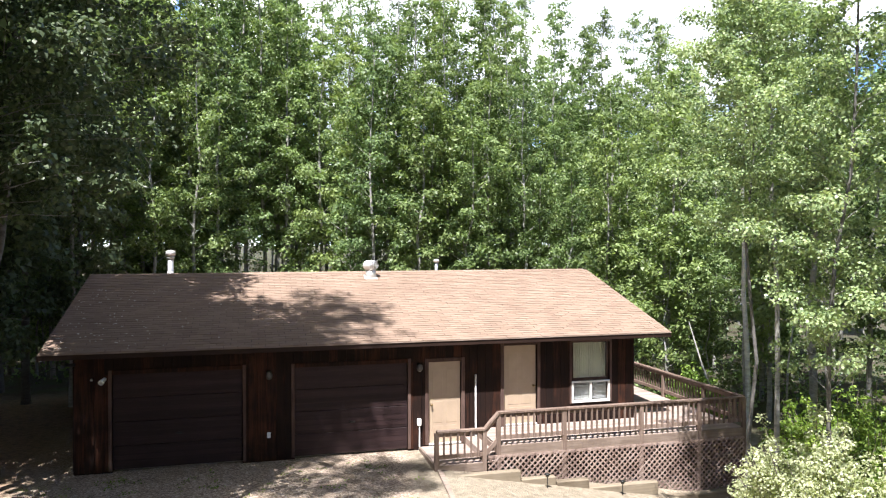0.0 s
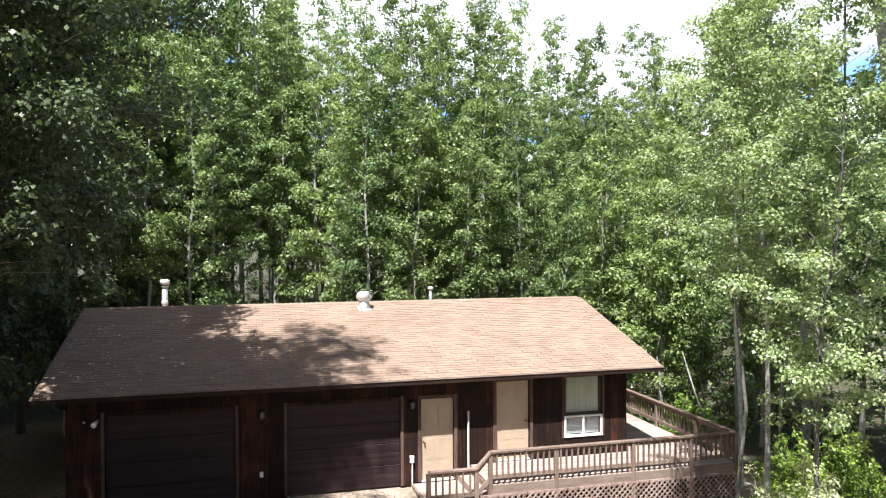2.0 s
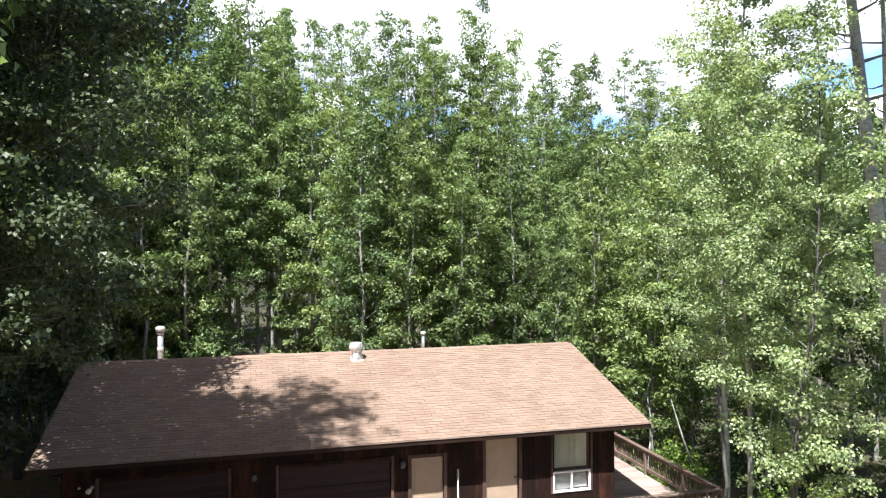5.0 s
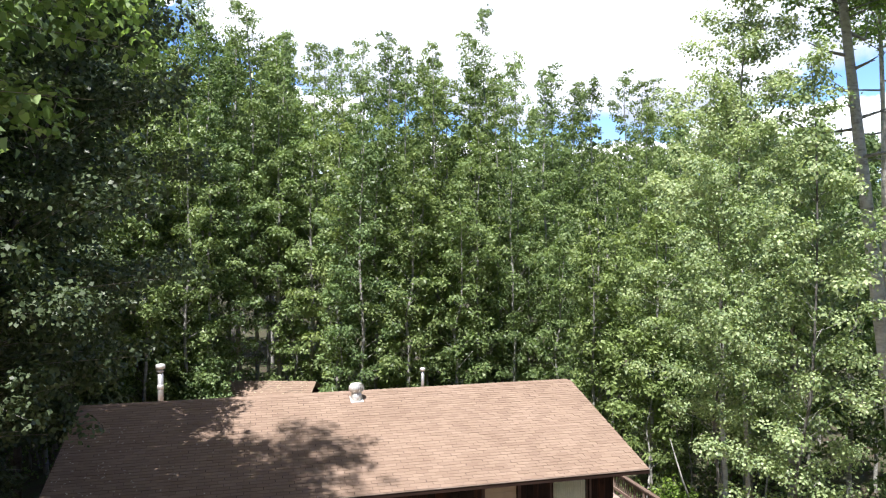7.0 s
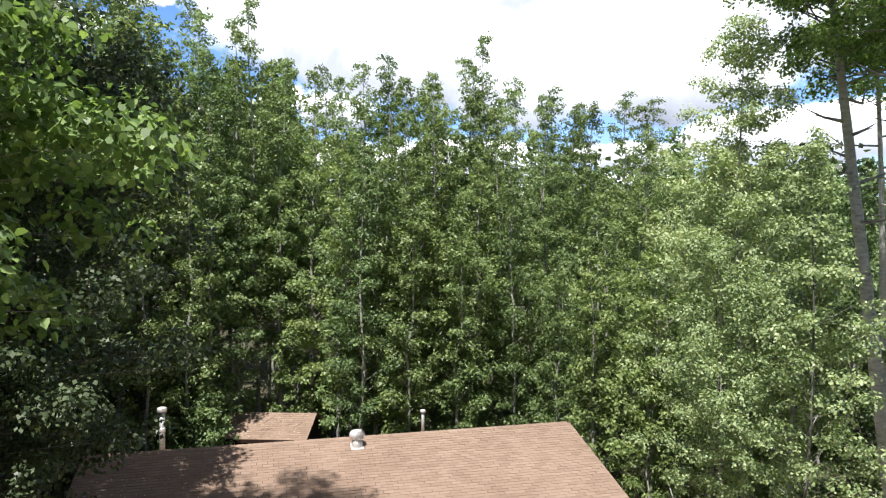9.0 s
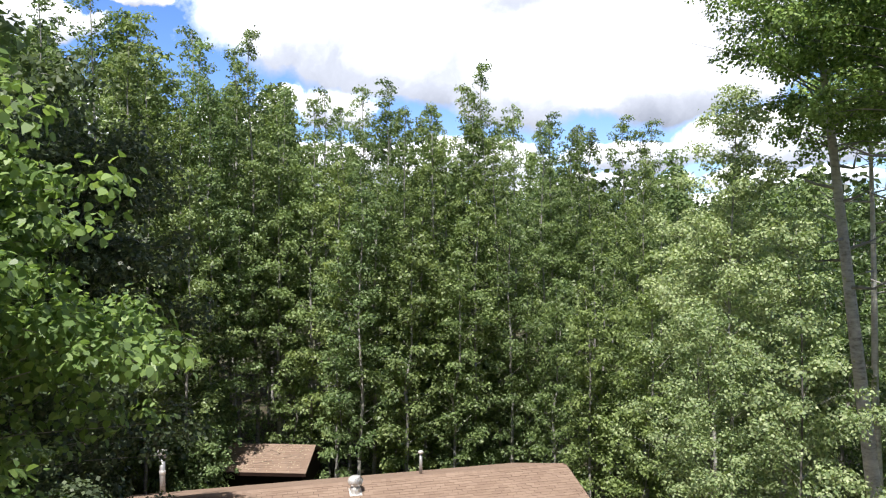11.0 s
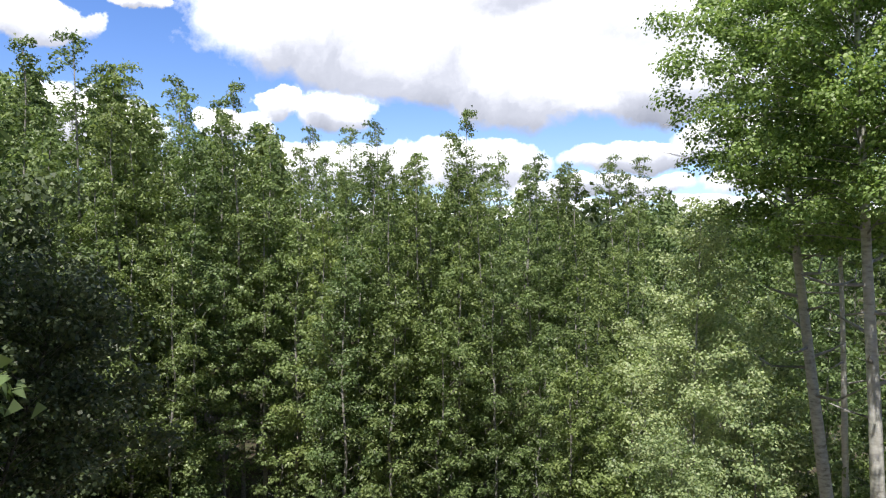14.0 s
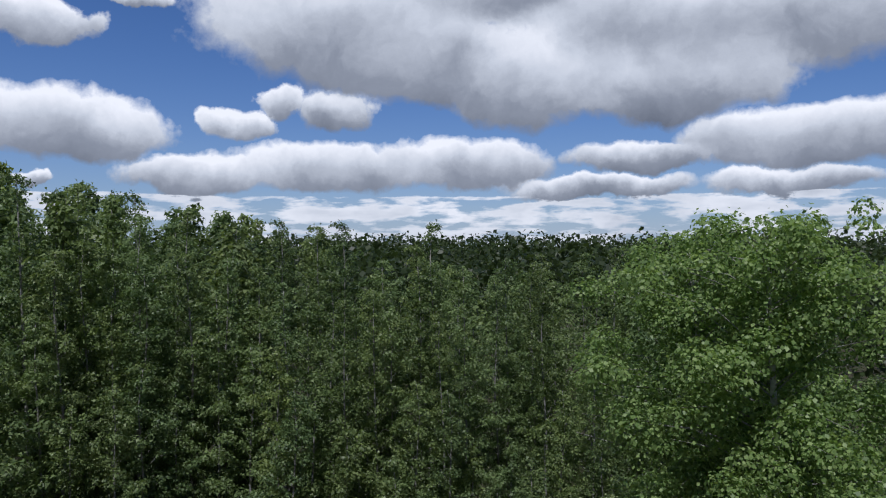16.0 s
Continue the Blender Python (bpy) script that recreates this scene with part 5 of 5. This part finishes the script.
def build_dead_stems():
    for a, b, c in (((17.55, 1.98, -0.2), (17.0, 2.1, 1.3), (16.62, 2.2, 2.6)), ((17.1, 0.2, -0.3), (17.05, 0.25, 2.0), (17.2, 0.3, 4.6)), ((18.6, 0.4, -0.4), (18.75, 0.5, 1.4), (19.1, 0.6, 3.2))):
        stem = part("dead_sapling", tube(bmesh.new(), [a, b, c], [0.04, 0.03, 0.012], 6), BARK, smooth=True)
        tagged(stem, "thin bare grey dead sapling beside the deck", "sapling")


build_dead_stems()
build_shrub("leafy_shrub", "bright yellow-green leafy shrub below the poplars", 25, 14.35, -6.7, 4.0, 1.15, SHRUB, 0.07, 80, 0.55)


build_shrub("leafy_shrub", "bright green leafy shrub at the deck's corner", 26, 16.7, -2.7, 2.3, 1.2, SHRUB, 0.08, 50, 0.5)


def build_undergrowth():
    rng = np.random.default_rng(9)
    spots = []
    while len(spots) < 1300:
        x, y = rng.uniform(-20, 34), rng.uniform(2, 32)
        if (-5 < x < 16.5 and y < 11.3) or (2.0 < x < 8.4 and y < 17.2):
            continue
        spots.append((x, y, ground_z(x, y) + rng.uniform(0.1, 0.85)))
    data = leaf_cloud("undergrowth", spots, 0.38, 17, 0.16, LEAF, 77, 0.6)
    tagged(new("undergrowth", data), "low leafy undergrowth on the forest floor", "undergrowth", kind="stuff")


build_undergrowth()


def build_drive_weeds():
    rng = np.random.default_rng(12)
    spots = []
    while len(spots) < 130:
        x, y = rng.uniform(-1.0, 7.3), rng.uniform(-6.0, -0.4)
        spots.append((x, y, ground_z(x, y) + 0.015))
    data = leaf_cloud("weeds", spots, 0.07, 12, 0.04, SHRUB, 78, 0.25)
    tagged(new("weeds", data), "small green weeds growing through the gravel drive", "weeds", kind="stuff")


build_drive_weeds()


# ---------------------------------------------------------------- garden edge
def build_garden_timbers():
    """Pale timbers that step down along the lattice."""
    y = FRONT_Y - 0.30
    runs = ((8.0, 9.58, -0.09), (9.6, 10.42, -0.29), (10.44, 11.23, -0.41), (11.25, 13.0, -0.61), (13.02, 15.3, -0.98))
    for k, (x0, x1, top) in enumerate(runs):
        t = part("landscape_timber", block(x0, x1, y - 0.10 - 0.015 * k, y + 0.08 - 0.015 * k, top - 0.5, top, 0.02), TIE)
        tagged(t, "pale squared garden timber stepping down along the deck", "timber", "garden timbers")
    # a thin strip added where a dark gap runs along the gravel
    t = part("landscape_timber", beam(bmesh.new(), (7.76, FRONT_Y - 0.15, -0.07), (7.58, FRONT_Y - 2.0, -0.10), 0.10, 0.14), DECK)
    tagged(t, "thin timber strip standing in for a dark gap beside the drive", "timber", "garden timbers")
    for x, z in ((10.1, -0.40), (11.95, -0.72)):
        lamp = thing("garden_lamp", "small black stake lamp in the garden bed", "lamp", "garden lamps", at=pose(x, y - 0.35, ground_z(x, y - 0.35)))
        part("stake", tube(bmesh.new(), [(0, 0, -0.1), (0, 0, 0.30)], [0.012, 0.012], 8), BLACK, lamp)
        part("head", tube(bmesh.new(), [(0, 0, 0.26), (0, 0, 0.30), (0, 0, 0.31), (0, 0, 0.34)], [0.04, 0.045, 0.075, 0.01], 12), BLACK, lamp, "", True)


build_garden_timbers()

lay_shingles(ROOFS)


def scatter_litter(name, label, parent, spots, size, mat, seed):
    """Fallen leaves and bits of twig lying on a roof; one joined mesh."""
    rng = random.Random(seed)
    bm = bmesh.new()
    for p in spots:
        a = rng.uniform(0, math.tau)
        l, w = size * rng.uniform(0.6, 1.6), size * rng.uniform(0.25, 0.7)
        u, v = Vector((math.cos(a), math.sin(a), 0)) * l, Vector((-math.sin(a), math.cos(a), 0)) * w
        c = Vector(p)
        top = bm.verts.new(c + Vector((0, 0, 0.012)))
        ring = [bm.verts.new(c + o) for o in (-u, -v, u, v)]
        for i in range(4):
            bm.faces.new((ring[i], ring[(i + 1) % 4], top))
    ob = part(name, bm, mat, parent, label)
    ob["kind"] = "stuff"


STRAW = plain("dry_leaf", (0.42, 0.36, 0.24), 0.8, 0, 0.3, 30.0)
CHALK = plain("pale_dry_petal", (0.62, 0.60, 0.52), 0.8, 0, 0.2, 30.0)
rng = random.Random(31)
spots = []
for _ in range(120):
    x, y = ROOF_X0 + 0.1 + abs(rng.gauss(0, 1.5)), rng.uniform(EAVE_Y + 0.1, 3.2)
    if x < 6:
        spots.append((x, y, roof_z(y) + 0.022))
scatter_litter("fallen_litter", "scattered pale dry leaves on the roof", cabin, spots, 0.03, CHALK, 1)
spots = []
for _ in range(170):
    x, y = rng.uniform(-1.8, 1.8), -rng.uniform(0.02, 1.0) ** 1.3 * 1.7
    spots.append((x, y, 2.68 + 0.72 * y / 1.75 + 0.045))
scatter_litter("fallen_litter", "dead leaves and twigs on the shed roof", SHED, spots, 0.05, STRAW, 2)
for k in range(26):
    x, y, a = rng.uniform(-1.7, 1.7), -rng.uniform(0.1, 1.6), rng.uniform(0, math.tau)
    l = rng.uniform(0.1, 0.35)
    p, q = ((x + d * l * math.cos(a), max(-1.7, y + d * l * math.sin(a) * 0.8)) for d in (-1, 1))
    twig = tube(bmesh.new(), [(*c, 2.68 + 0.72 * c[1] / 1.75 + 0.055) for c in (p, q)], [0.008, 0.005], 5)
    part("twig", twig, TWIG, SHED)
